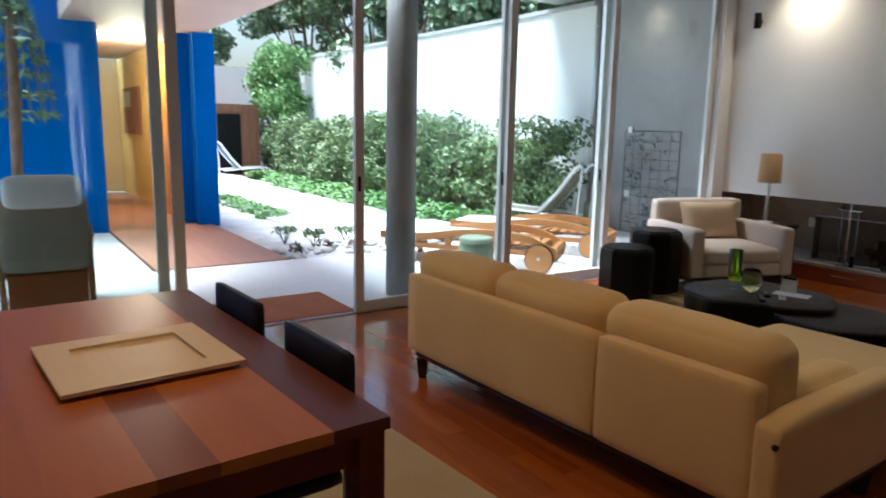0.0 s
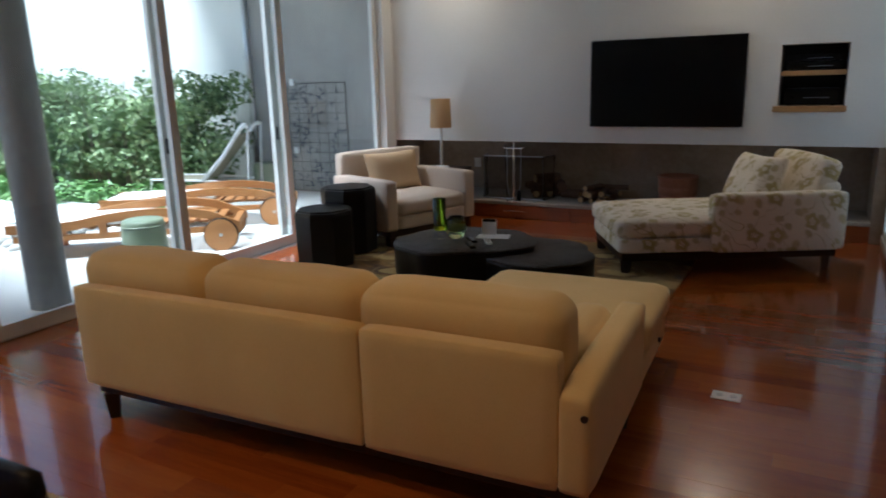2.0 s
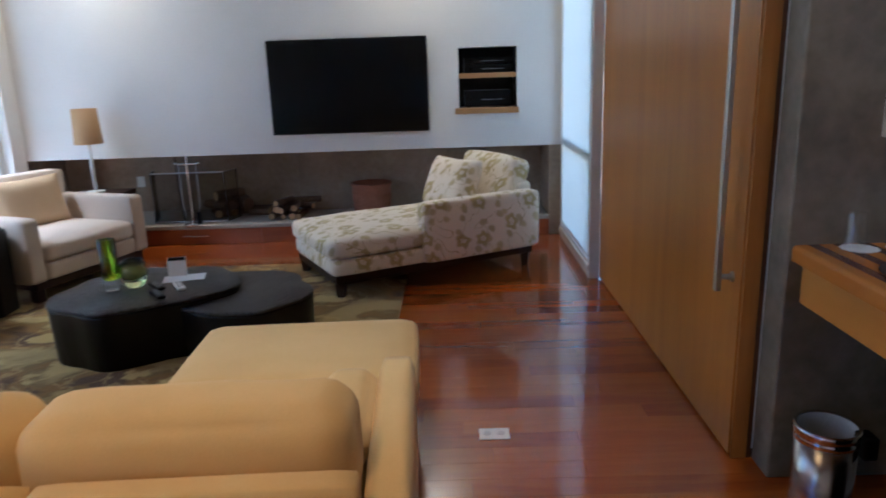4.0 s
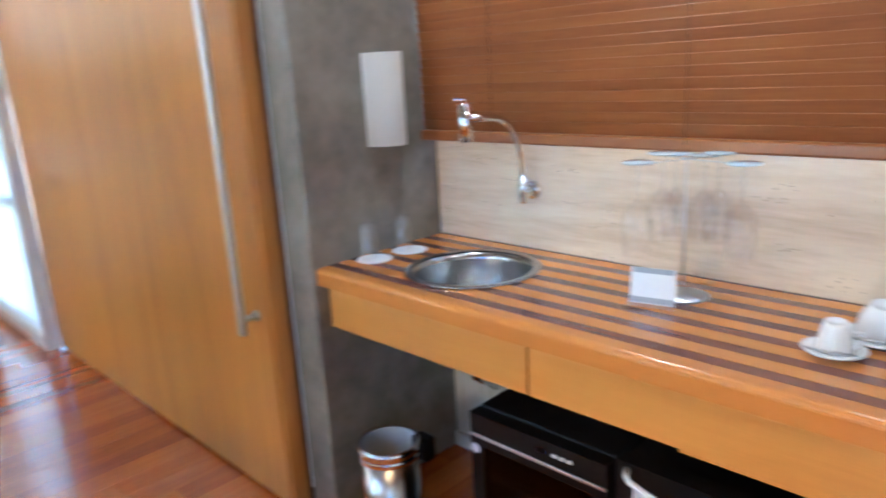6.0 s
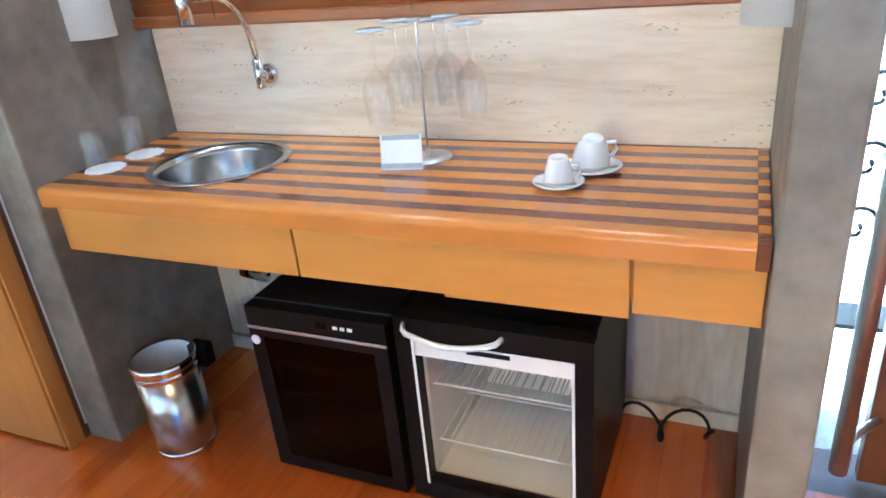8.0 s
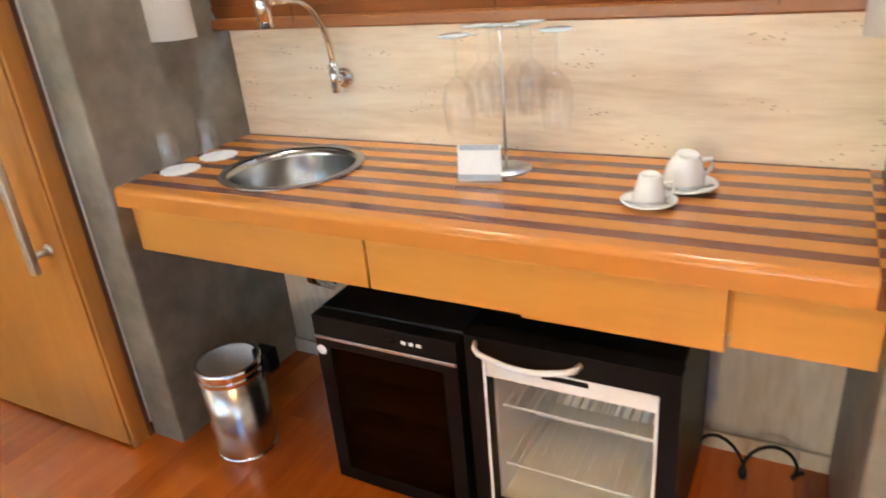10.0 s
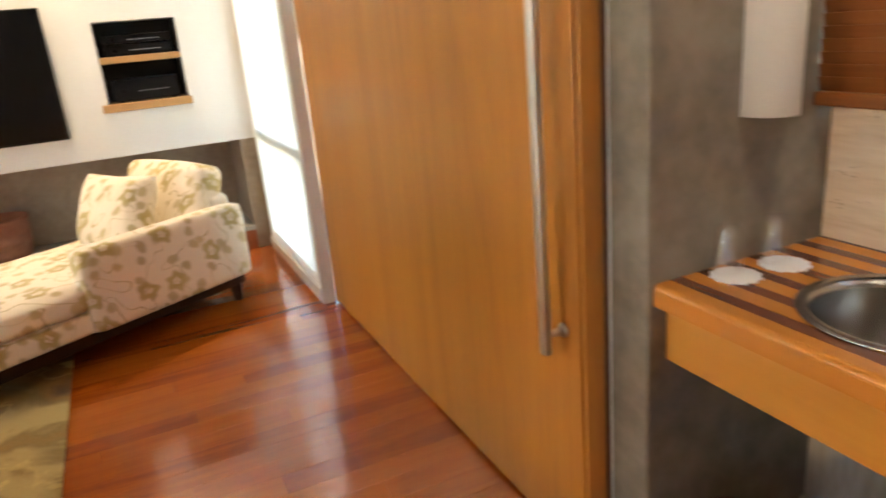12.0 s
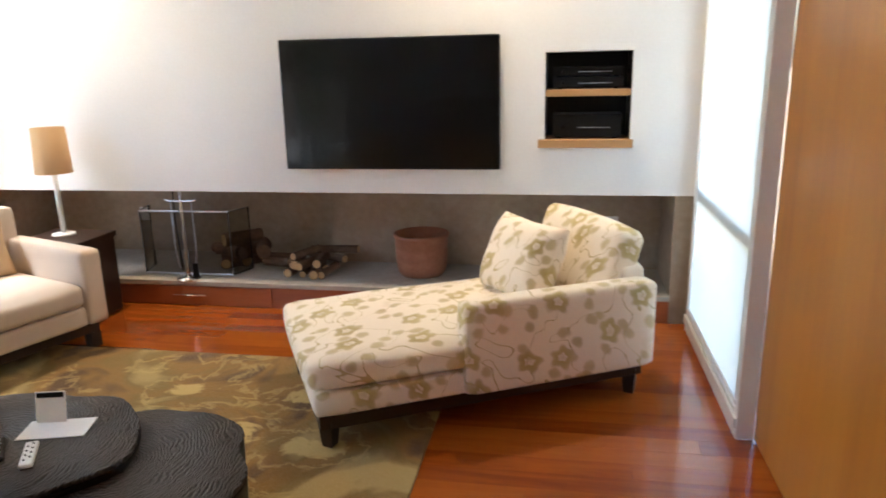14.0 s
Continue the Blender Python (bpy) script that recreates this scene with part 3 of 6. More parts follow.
# east wall with window, sliding door, bar niche and entrance
setting("wall_east", boxes((-0.06, 0.2, -0.08, 0.0, 0, CEIL), (-0.06, 0.2, -1.46, -0.08, 2.75, CEIL), (0.06, 0.2, -3.85, -1.46, 0, CEIL), (0.02, 0.2, -3.9195, -1.46, 2.78, CEIL), (0.085, 0.85, -5.95, -4.06, 2.45, CEIL)),
        M["plaster"], "white painted side wall", "wall")
setting("pier_1", bx(0.085, 0.85, -4.06, -3.92, 0, CEIL, 0.008), M["concrete"], "burnished grey-brown cement pier beside the bar", "pier")
setting("pier_2", bx(0.09, 0.85, -6.065, -5.95, 0, CEIL, 0.008), M["concrete"], "burnished grey-brown cement pier beside the entrance", "pier")
setting("wall_bar_back", boxes((0.705, 0.85, -5.95, -4.06, 0, 1.25), (0.705, 0.85, -5.95, -4.06, 2.3, 2.45)), M["plaster_rough"], "worn cream plaster behind the bar", "wall")
setting("baseboard_bar", bx(0.69, 0.705, -5.95, -4.06, 0, 0.06, 0.003), M["plaster_rough"], "worn cream skirting below the bar", "baseboard")
setting("wall_south", bx(-5.3, 0.9, BACK - 0.2, BACK, 0, CEIL), M["plaster"], "white painted end wall", "wall")
setting("wall_entrance", boxes((0.5, 0.7, BACK, -7.45, 0, CEIL), (0.5, 0.7, -7.45, -6.065, 2.5, CEIL)), M["plaster"], "white painted wall around the entrance door", "wall")
# out of view, coloured dark to lower the room's fill light
setting("ceiling", bx(-5.3, 0.9, BACK - 0.2, 0.95, CEIL, CEIL + 0.25), M["ceiling"], "unseen ceiling, made dark brown to cut bounced light", "ceiling")
setting("subfloor", bx(-5.12, 0.9, BACK, 0.9, -0.25, -0.016), M["dark_wood"], "dark bed below the floorboards", "floor")
setting("wall_glazing_end", bx(-5.14, -4.99, -0.2, -0.0005, 0, 3.3), M["plaster"], "narrow white wall beside the glass front", "wall")
setting("wall_above_glazing", bx(-5.14, -4.98, BACK, 0.0, 3.3, CEIL), M["plaster"], "white lintel above the glazed front", "wall")

# window with roller blind
win = setting("window_1", frame_yz(-0.075, 0.0, -1.455, -0.08, 0, 2.75, -1.40, -0.14, 0.13, 2.68),
              M["white_frame"], "tall white-framed window with a drawn white roller blind", "window")
part("window_rail", bx(-0.06, -0.015, -1.40, -0.14, 0.86, 0.92, 0.004), M["white_frame"], win)
pane = part("pane", bx(-0.04, -0.034, -1.40, -0.14, 0.13, 2.68), M["clear"], win)
pane.visible_shadow = False
part("roller_blind", bx(-0.0795, -0.0765, -1.42, -0.2, 0.17, 2.7), M["blind_cloth"], win, "white translucent roller blind")
part("hem_bar", bx(-0.084, -0.074, -1.42, -0.2, 0.15, 0.175, 0.003), M["white_frame"], win, "white hem bar of the blind")
part("sash_rail", bx(-0.088, -0.0755, -1.45, -0.085, 0.05, 0.1, 0.003), M["white_frame"], win)

# sliding wooden door
door = setting("door_1", bx(0.0, 0.045, -3.904, -1.462, 0.012, 2.78, 0.003), M["door_wood"], "large honey-coloured veneered sliding door with a long steel bar handle", "door")
part("edge_board", bx(0.006, 0.066, -3.9195, -3.906, 0.0, 2.78, 0.002), M["door_wood"], door)
# recessed jamb, its dark colour standing for the shadow line there
part("jamb_strip", bx(0.0665, 0.084, -3.916, -3.906, 0.0, 2.78), M["door_edge"], door, "jamb strip with its shadow line in the dark brown colour")
bar = part("handle", bx(-0.07, -0.048, -3.846, -3.816, 0.668, 2.5, 0.004), M["alu"], door, "long brushed steel bar handle")
for hz in (0.722, 2.44):
    part("bracket", cyl((-0.05, -3.831, hz), (0.0, -3.831, hz), 0.011, n=14), M["steel"], bar, "", True)
    part("rosette", cyl((-0.006, -3.831, hz), (0.0, -3.831, hz), 0.02, n=18), M["steel"], bar, "", True)

# glazed front towards the terrace
glz = setting("glazed_front", boxes((GX - 0.07, GX + 0.115, BACK, -0.2, 3.22, 3.3)), M["white_frame"], "tall white aluminium sliding glass front", "glass wall")


part("threshold", bx(GX - 0.09, GX + 0.115, BACK, -0.2, -0.02, -0.002, 0.002), M["concrete_grey"], glz, "grey stone threshold")
for rx in (GX + 0.09, GX + 0.02, GX - 0.05):
    part("track_rail", bx(rx - 0.008, rx + 0.008, BACK, -0.2, -0.002, 0.012), M["alu"], glz, "thin metal track")


def leaf_panel(y0, y1, x, name="sliding_panel"):
    s = 0.075
    fr = part(name, frame_yz(x - 0.022, x + 0.022, y0, y1, 0.012, 3.22, y0 + s, y1 - s, 0.1, 3.14), M["white_frame"], glz)
    p = part("pane", bx(x - 0.004, x + 0.004, y0 + s, y1 - s, 0.1, 3.14), M["clear"], fr)
    p.visible_shadow = False
    part("latch", bx(x + 0.022, x + 0.03, y0 + 0.02, y0 + 0.045, 1.0, 1.12, 0.003), M["black"], fr)
    return fr


leaf_panel(-4.79, -3.2, GX + 0.09)
leaf_panel(-3.3, -1.85, GX + 0.02)
leaf_panel(-1.98, -0.2, GX - 0.05)
leaf_panel(-7.75, -6.10, GX + 0.09)
leaf_panel(-7.85, -6.2, GX + 0.02)
leaf_panel(-9.38, -7.75, GX - 0.05)

# entrance door and side light
ent = setting("door_2", bx(0.56, 0.61, -7.45, -6.25, 0.01, 2.5, 0.004), M["door_edge"], "brown wooden entrance door with a tubular steel pull", "door")
part("pull_bar", cyl((0.42, -6.175, 0.15), (0.42, -6.175, 1.7), 0.022, n=18), M["alu"], ent, "long tubular steel pull", True)
for z in (0.22, 0.7, 1.6):
    part("pull_bracket", tube([(0.42, -6.175, z), (0.5, -6.22, z), (0.56, -6.27, z)], 0.012), M["steel"], ent, "", True)
sl = part("side_light", bx(0.58, 0.588, -6.25, -6.065, 0.01, 2.5), M["clear"], ent)
sl.visible_shadow = False

# ---- outdoors ----
setting("ground", bx(-260, 260, -260, 260, -0.5, -0.05), M["soil"], "bare garden soil running to the horizon", "ground")
setting("terrace", boxes((-7.45, -5.14, -12, 0.95, -0.06, -0.012)), M["terrace"], "pale concrete terrace outside the glass front", "terrace")
setting("entrance_paving", bx(0.7, 9.0, -12, -3.0, -0.06, -0.012), M["terrace"], "pale paving outside the entrance", "pavement")
setting("walkway_deck", bx(-16.0, -7.45, -5.84, -4.4, -0.06, 0.0, 0.004), M["deck"], "reddish-brown walkway leading to the blue house", "deck")
setting("gravel_bed", bx(-10.5, -7.45, -12, -5.86, -0.06, -0.02), M["gravel"], "bed of white gravel beside the walkway", "gravel")
gw = setting("garden_wall", bx(-24, -5.25, 1.0, 1.22, -0.05, 3.45), M["garden_wall"], "tall whitewashed garden wall", "wall")
part("coping", bx(-24, -8.2, 0.96, 1.26, 3.45, 3.52, 0.006), M["roof"], gw, "grey coping")
setting("concrete_wall", bx(-8.1, -5.25, 0.92, 0.997, -0.05, 3.6), M["concrete_grey"], "grey concrete end wall of the terrace", "wall")
setting("garden_end_wall", bx(-24.3, -24.0, -20, 1.22, -0.05, 3.4), M["garden_wall"], "whitewashed wall closing the garden", "wall")
setting("terrace_roof", bx(-9.3, -5.14, -1.6, 1.2, 3.62, 3.85), M["roof"], "concrete roof slab over the terrace end", "roof")
setting("column", cyl((-5.42, -4.1, -0.03), (-5.42, -4.1, 3.8), 0.135, n=36), M["concrete_grey"], "round bare concrete column outside the glass", "column", True)
setting("walkway_roof", bx(-16.0, -5.15, -6.3, -4.47, 2.8, 3.0), M["soffit"], "low roof slab over the walkway with a reddish soffit", "roof")
# slab above the view, added to put the terrace armchair in shade
setting("shading_eave", bx(-7.4, -5.15, BACK, -6.3, 2.8, 3.0), M["soffit"], "unseen roof slab added to shade the terrace by the dining corner", "roof")
dp = thing("downpipe", -8.02, 0.89, -0.012, 0, "grey metal downpipe against the concrete wall", "pipe")
part("pipe", cyl((0, 0, 0), (0, 0, 3.6), 0.045, n=14), M["alu"], dp, "", True)
for z in (0.6, 1.9, 3.1):
    part("pipe_clip", bx(-0.055, 0.055, -0.055, 0.03, z, z + 0.03, 0.003), M["alu"], dp)

# wire panel leaning on the concrete wall
wp = thing("wire_panel", -6.84, 0.90, -0.012, 0, "thin dark wire trellis panel on the concrete wall", "trellis")
wire = bmesh.new()
for i in range(7):
    add_cyl(wire, (-0.5 + i * 0.1667, 0, 0.0), (-0.5 + i * 0.1667, 0, 1.53), 0.005 if i in (0, 6) else 0.0025, n=6)
for i in range(12):
    add_cyl(wire, (-0.5, 0, 0.02 + i * 0.137), (0.5, 0, 0.02 + i * 0.137), 0.005 if i == 11 else 0.0025, n=6)
part("wire_grid", wire, M["black"], wp)
rng = random.Random(4)
for i in range(84):
    cx, cz, a = -0.46 + 0.92 * rng.random(), 0.08 + 1.4 * rng.random(), rng.choice((0.0, 0.0, 1.57, 0.6, -0.7))
    part("plant_clip", cyl((cx - 0.03 * math.cos(a), -0.008, cz - 0.03 * math.sin(a)), (cx + 0.03 * math.cos(a), -0.008, cz + 0.03 * math.sin(a)), 0.009, n=5), M["slate_cloth"], wp)
for z in (0.55, 1.5):
    part("wall_socket", bx(-0.44, -0.36, -0.03, 0.0, z, z + 0.09, 0.006), M["white"], wp)

# blue house
bh = setting("blue_house", boxes((-10.75, -10.5, -14, -5.86, -0.05, 3.5), (-11.1, -10.62, -4.6, -4.3, -0.05, 2.8), (-11.1, -10.9, -4.76, -4.6, -0.05, 2.8)), M["blue"], "saturated blue painted house beyond the terrace", "house")
part("corridor_wall", boxes((-16.6, -10.75, -6.0, -5.86, 0, 2.8), (-16.8, -16.6, -6, -4.3, 0, 2.8)), M["cream_wall"], bh, "cream corridor wall")
part("corridor_side", bx(-16.6, -12.6, -4.72, -4.5, 0, 2.8), M["yellow"], bh, "ochre corridor wall")
part("corridor_door", bx(-12.599, -11.1, -4.72, -4.5, 0, 2.8), M["door_wood"], bh, "brown timber corridor door")
pic = thing("painting", -15.0, -4.7225, 1.72, 0, "small dark abstract painting on the ochre wall", "picture")
part("canvas", bx(-0.9, 0.9, -0.035, 0.0, -0.45, 0.45, 0.004), M["shed"], pic)
part("painted_field", bx(-0.8, 0.0, -0.04, -0.035, 0.08, 0.38), M["celadon"], pic)
ll = thing("corridor_lamp", -11.4, -5.6, 2.8, 0, "small lit warm ceiling lamp in the corridor", "lamp")
lm, lt, lb = shader("warm_lit_lamp_glass")
lb.inputs["Emission Color"].default_value = (1, 0.8, 0.5, 1)
lb.inputs["Emission Strength"].default_value = 6
part("lamp_glass", lathe([(0.1, -0.1), (0.13, -0.06), (0.13, -0.004)], 20), lm, ll, "", True)
cb = new("corridor_bulb", bpy.data.lights.new("corridor_bulb", "POINT"))
cb.data.energy, cb.data.color, cb.data.shadow_soft_size = 90, (1, 0.78, 0.5), 0.3
cb.location = (-12.2, -5.2, 2.5)


def palm(x, y):
    p = thing("palm", x, y, -0.02, 0, "slender dark palm trunk with drooping fronds before the blue wall", "palm")
    part("trunk", tube([(0.03 * math.sin(k * 0.5), 0.012 * k, 0.3 * k) for k in range(11)], 0.062, 12), M["bark"], p, "", True)
    rr = random.Random(5)
    cs, rs = [], []
    for f in range(9):
        a = 2 * math.pi * f / 9 + rr.random()
        rib = [(0.04 * q * math.cos(a), 0.12 + 0.03 * q * math.sin(a), 2.95 + 0.03 * q - 0.012 * q * q) for q in range(13)]
        part("frond_rib", tube(rib, 0.009, 6), M["twig"], p)
        cs += rib[2:]
        rs += [(0.05, 0.05, 0.06)] * 11
    scatter_leaves("fronds", M["leaf_tree"], p, cs, rs, 700, 0.04, 41, long=4.0)


palm(-9.9, -6.95)


def hedge():
    h = thing("hedge", -15.2, 0.45, -0.05, 0, "dense dark green clipped hedge along the garden wall", "hedge")
    rng = np.random.default_rng(3)
    n = 285
    c = np.stack([rng.uniform(-7.2, 7.3, n), rng.uniform(-0.25, 0.3, n), rng.uniform(0.25, 1.68, n)], 1)
    r = np.stack([rng.uniform(0.25, 0.42, n), rng.uniform(0.2, 0.34, n), rng.uniform(0.2, 0.34, n)], 1)
    scatter_leaves("leaves", M["leaf"], h, c, r, 68000, 0.048, 5)
    bm = bmesh.new()
    for i in range(70):
        x = -7.0 + 13.6 * i / 69 + rng.uniform(-0.1, 0.1)
        add_cyl(bm, (x, rng.uniform(-0.1, 0.1), 0), (x + rng.uniform(-0.25, 0.25), rng.uniform(-0.3, 0.2), rng.uniform(1.1, 1.7)), 0.018, 0.006, 5)
    part("stems", bm, M["twig"], h)
    core = bmesh.new()
    bmesh.ops.create_grid(core, x_segments=60, y_segments=8, size=1, matrix=Matrix.Translation((-0.5, 0.25, 0.7)) @ Matrix.Rotation(radians(90), 4, "X") @ Matrix.Diagonal((6.6, 0.68, 1, 1)))
    for v in core.verts:
        v.co.y += 0.12 * noise.noise(v.co * 2.0)
    bmesh.ops.solidify(core, geom=core.faces[:], thickness=0.15)
    part("inner_growth", core, M["leaf"], h)


hedge()


def tree(x, y, height, spread, seed, name="tree", label="broad leafy green tree behind the garden wall"):
    t = thing(name, x, y, -0.05, 0, label, "tree", "trees behind the wall")
    rng = random.Random(seed)
    bm = bmesh.new()
    add_cyl(bm, (0, 0, 0), (0.1, 0.05, height * 0.5), 0.2, 0.12, 10)
    cs, rs = [], []
    for i in range(11):
        a = i * 2.4 + rng.random()
        reach = spread * (0.35 + 0.6 * rng.random())
        z = height * (0.4 + 0.55 * rng.random())
        tip = (reach * math.cos(a), reach * math.sin(a), z)
        add_cyl(bm, (0.08, 0.04, height * (0.25 + 0.22 * rng.random())), tip, 0.08, 0.02, 6)
        for j in range(4):
            cs.append((tip[0] + rng.uniform(-0.6, 0.6), tip[1] + rng.uniform(-0.6, 0.6), tip[2] + rng.uniform(-0.4, 0.5)))
            k = rng.uniform(0.4, 0.85)
            rs.append((k, k, k * 0.7))
    part("trunk", bm, M["bark"], t)
    scatter_leaves("crown", M["leaf_tree"], t, cs, rs, 9000, 0.13, seed)


for i, (tx, ty, th, ts) in enumerate([(-26, 3.5, 7.5, 3.0), (-22.5, 4.5, 7.0, 2.8), (-19, 4.0, 7.6, 2.8), (-15.5, 4.6, 6.6, 2.6), (-12.2, 4.2, 6.2, 2.4), (-9.0, 5.0, 6.4, 2.4), (-17.2, 7.5, 8.2, 3.0), (-23.5, 8, 9, 3.2), (-13.5, 8, 7.8, 2.8), (-28, -1, 8, 3), (-27, -5, 7.5, 3)]):
    tree(tx, ty, th, ts, 20 + i)
cr = thing("creeper", -20.5, 0.6, 0, 0, "pale green creeper spilling over the far end of the wall", "climbing plant")
rg = np.random.default_rng(8)
scatter_leaves("leaves", M["leaf_light"], cr, np.stack([rg.uniform(-2.4, 0.8, 60), rg.uniform(-0.4, 0.3, 60), rg.uniform(1.9, 3.7, 60)], 1), np.full((60, 3), 0.4), 15000, 0.07, 9)
part("stem", tube([(-0.5, 0.3, 0), (-0.6, 0.2, 1.2), (-0.9, 0.1, 2.4), (-0.8, 0, 3.3)], 0.05, 7), M["twig"], cr)
gc = tagged(scatter_leaves("ground_cover", M["leaf_light"], None, [(-20.5 + i * 0.33, -0.45 + 0.25 * math.sin(i * 1.7), 0.02) for i in range(38)] + [(-17 + i * 0.4, -1.0 + 0.12 * math.sin(i), 0.0) for i in range(18)],
        [(0.36, 0.38, 0.16)] * 56, 14000, 0.06, 11, up=1.2), "low bright green ground cover in front of the hedge", "ground cover", "", "stuff")
gc2 = tagged(scatter_leaves("lawn_patch", M["leaf_light"], None, [(-14.5 + i * 0.3, -3.2 + 0.1 * math.sin(i * 2.1), 0.0) for i in range(12)], [(0.3, 0.3, 0.08)] * 12, 3000, 0.05, 12, up=1.5),
             "small patch of grass between the pale slabs", "grass", "", "stuff")

# pale paving slabs and stones between terrace and lawn
pv = setting("garden_path", bx(-24, -7.45, -4.35, -0.9, -0.06, -0.03), M["gravel"], "pale gravel strip across the garden", "path")
slab_me = mesh_of("slab", bx(-0.72, 0.72, -0.5, 0.5, 0, 0.035, 0.012, 1), M["terrace"])
for i in range(9):
    for j in range(2):
        s = new("slab", slab_me)
        s.parent = pv
        s.matrix_basis = pose(-8.9 - i * 1.55, -1.75 - j * 1.15 - 0.12 * math.sin(i * 3), -0.03, 0, 0, 2 * math.sin(i + j))
rng = random.Random(9)
rock_me = []
for k in range(4):
    bm = bmesh.new()
    bmesh.ops.create_icosphere(bm, subdivisions=2, radius=0.09)
    for v in bm.verts:
        v.co *= 1 + 0.35 * noise.noise(v.co * 14 + Vector((k * 7, 0, 0)))
        v.co.z *= 0.55
    rock_me.append(mesh_of("rock", bm, M["stone"], True))
rb = thing("rock_border", -7.7, -2.4, -0.03, 0, "border of small pale rocks along the terrace edge", "rocks")
for i in range(90):
    o = new("rock", rock_me[i % 4])
    o.parent = rb
    k = rng.uniform(0.5, 1.3)
    o.matrix_basis = Matrix.Translation((rng.uniform(-0.45, 0.22), rng.uniform(-1.95, 2.0), 0.02)) @ Matrix.Rotation(rng.uniform(0, 6), 4, "Z") @ Matrix.Diagonal((k, k, k, 1))
tagged(scatter_leaves("dry_tufts", M["twig"], None, [(-7.75 + 0.15 * math.sin(i * 5), -4.2 + i * 0.42, 0.05) for i in range(10)], [(0.11, 0.11, 0.07)] * 10, 350, 0.035, 13, up=1.0, long=3.0), "dry brown grass tufts among the rocks", "grass", "", "stuff")


for k, (px_, py_) in enumerate(((-8.57, -4.04), (-8.22, -3.78), (-8.30, -3.29))):
    t_ = thing("path_plant", px_, py_, -0.03, 40 * k, "small sparse yellow-green plant among the pale rocks", "plant", "plants among the rocks")
    stems = bmesh.new()
    for q in range(7):
        a_ = q * 0.9 + k
        add_cyl(stems, (0, 0, 0), (0.13 * math.cos(a_), 0.13 * math.sin(a_), 0.2 + 0.03 * (q % 3)), 0.006, 0.003, 5)
    part("stems", stems, M["twig"], t_)
    scatter_leaves("leaves", M["leaf"], t_, [(0.11 * math.cos(q * 0.9 + k), 0.11 * math.sin(q * 0.9 + k), 0.19) for q in range(7)], [(0.06, 0.06, 0.05)] * 7, 80, 0.035, 50 + k, long=2.2)


def lounger(x, y, rz):
    L = thing("sun_lounger", x, y, -0.012, rz, "slatted teak sun lounger with wooden wheels and a pale cushion", "sun lounger", "loungers on the terrace")
    w = 0.31
    for s in (-w, w):
        arch = []
        n = 14
        bm = bmesh.new()
        for i in range(n + 1):
            u = i / n
            xx = -1.95 + 2.05 * u
            zc = 0.29 + 0.09 * math.sin(math.pi * max(0, min(1, (u - 0.25) / 0.75))) - 0.08 * max(0, u - 0.85) / 0.15
            arch.append((bm.verts.new((xx, s - 0.022, zc + 0.045)), bm.verts.new((xx, s + 0.022, zc + 0.045)), bm.verts.new((xx, s + 0.022, zc - 0.035)), bm.verts.new((xx, s - 0.022, zc - 0.035))))
        for a, b in zip(arch, arch[1:]):
            for j in range(4):
                bm.faces.new((a[j], a[(j + 1) % 4], b[(j + 1) % 4], b[j]))
        bm.faces.new(arch[0])
        bm.faces.new(arch[-1][::-1])
        part("side_rail", bm, M["teak"], L)
        part("lower_rail", bx(-1.9, 0.0, s - 0.02, s + 0.02, 0.17, 0.225, 0.004), M["teak"], L)
        part("leg", bx(-1.72, -1.66, s - 0.025, s + 0.025, 0, 0.3, 0.004), M["teak"], L)
        part("upright", bx(-1.16, -1.09, s - 0.023, s + 0.023, 0.2, 0.33, 0.004), M["teak"], L)
        wy = s + math.copysign(0.05, s)
        wh = part("wheel", cyl((-0.08, wy - 0.02, 0.15), (-0.08, wy + 0.02, 0.15), 0.15, n=30), M["teak"], L)
        part("tyre", tube([(-0.08 + 0.15 * math.cos(2 * math.pi * i / 28), wy, 0.15 + 0.15 * math.sin(2 * math.pi * i / 28)) for i in range(28)], 0.012, 8, True), M["black"], wh, "dark rubber rim", True)
        part("hub", cyl((-0.08, wy - 0.026, 0.15), (-0.08, wy + 0.026, 0.15), 0.018, n=12), M["steel"], wh)
    for i in range(15):
        xx = -1.9 + i * 0.125
        part("slat", bx(xx, xx + 0.08, -w + 0.02, w - 0.02, 0.265, 0.285, 0.003, 1), M["teak"], L)
    part("cross_bar", bx(0.02, 0.08, -w - 0.02, w + 0.02, 0.2, 0.26, 0.005), M["teak"], L)
    part("cushion", cushion(-1.9, -0.75, -w + 0.03, w - 0.03, 0.285, 0.345, 0.025, 0.01, 6), M["white"], L, "thin white cushion", True)
    return L


l1 = lounger(-5.68, -2.0, 38)
copy_thing(l1, pose(-6.0, -0.85, -0.012, 0, 0, 33))


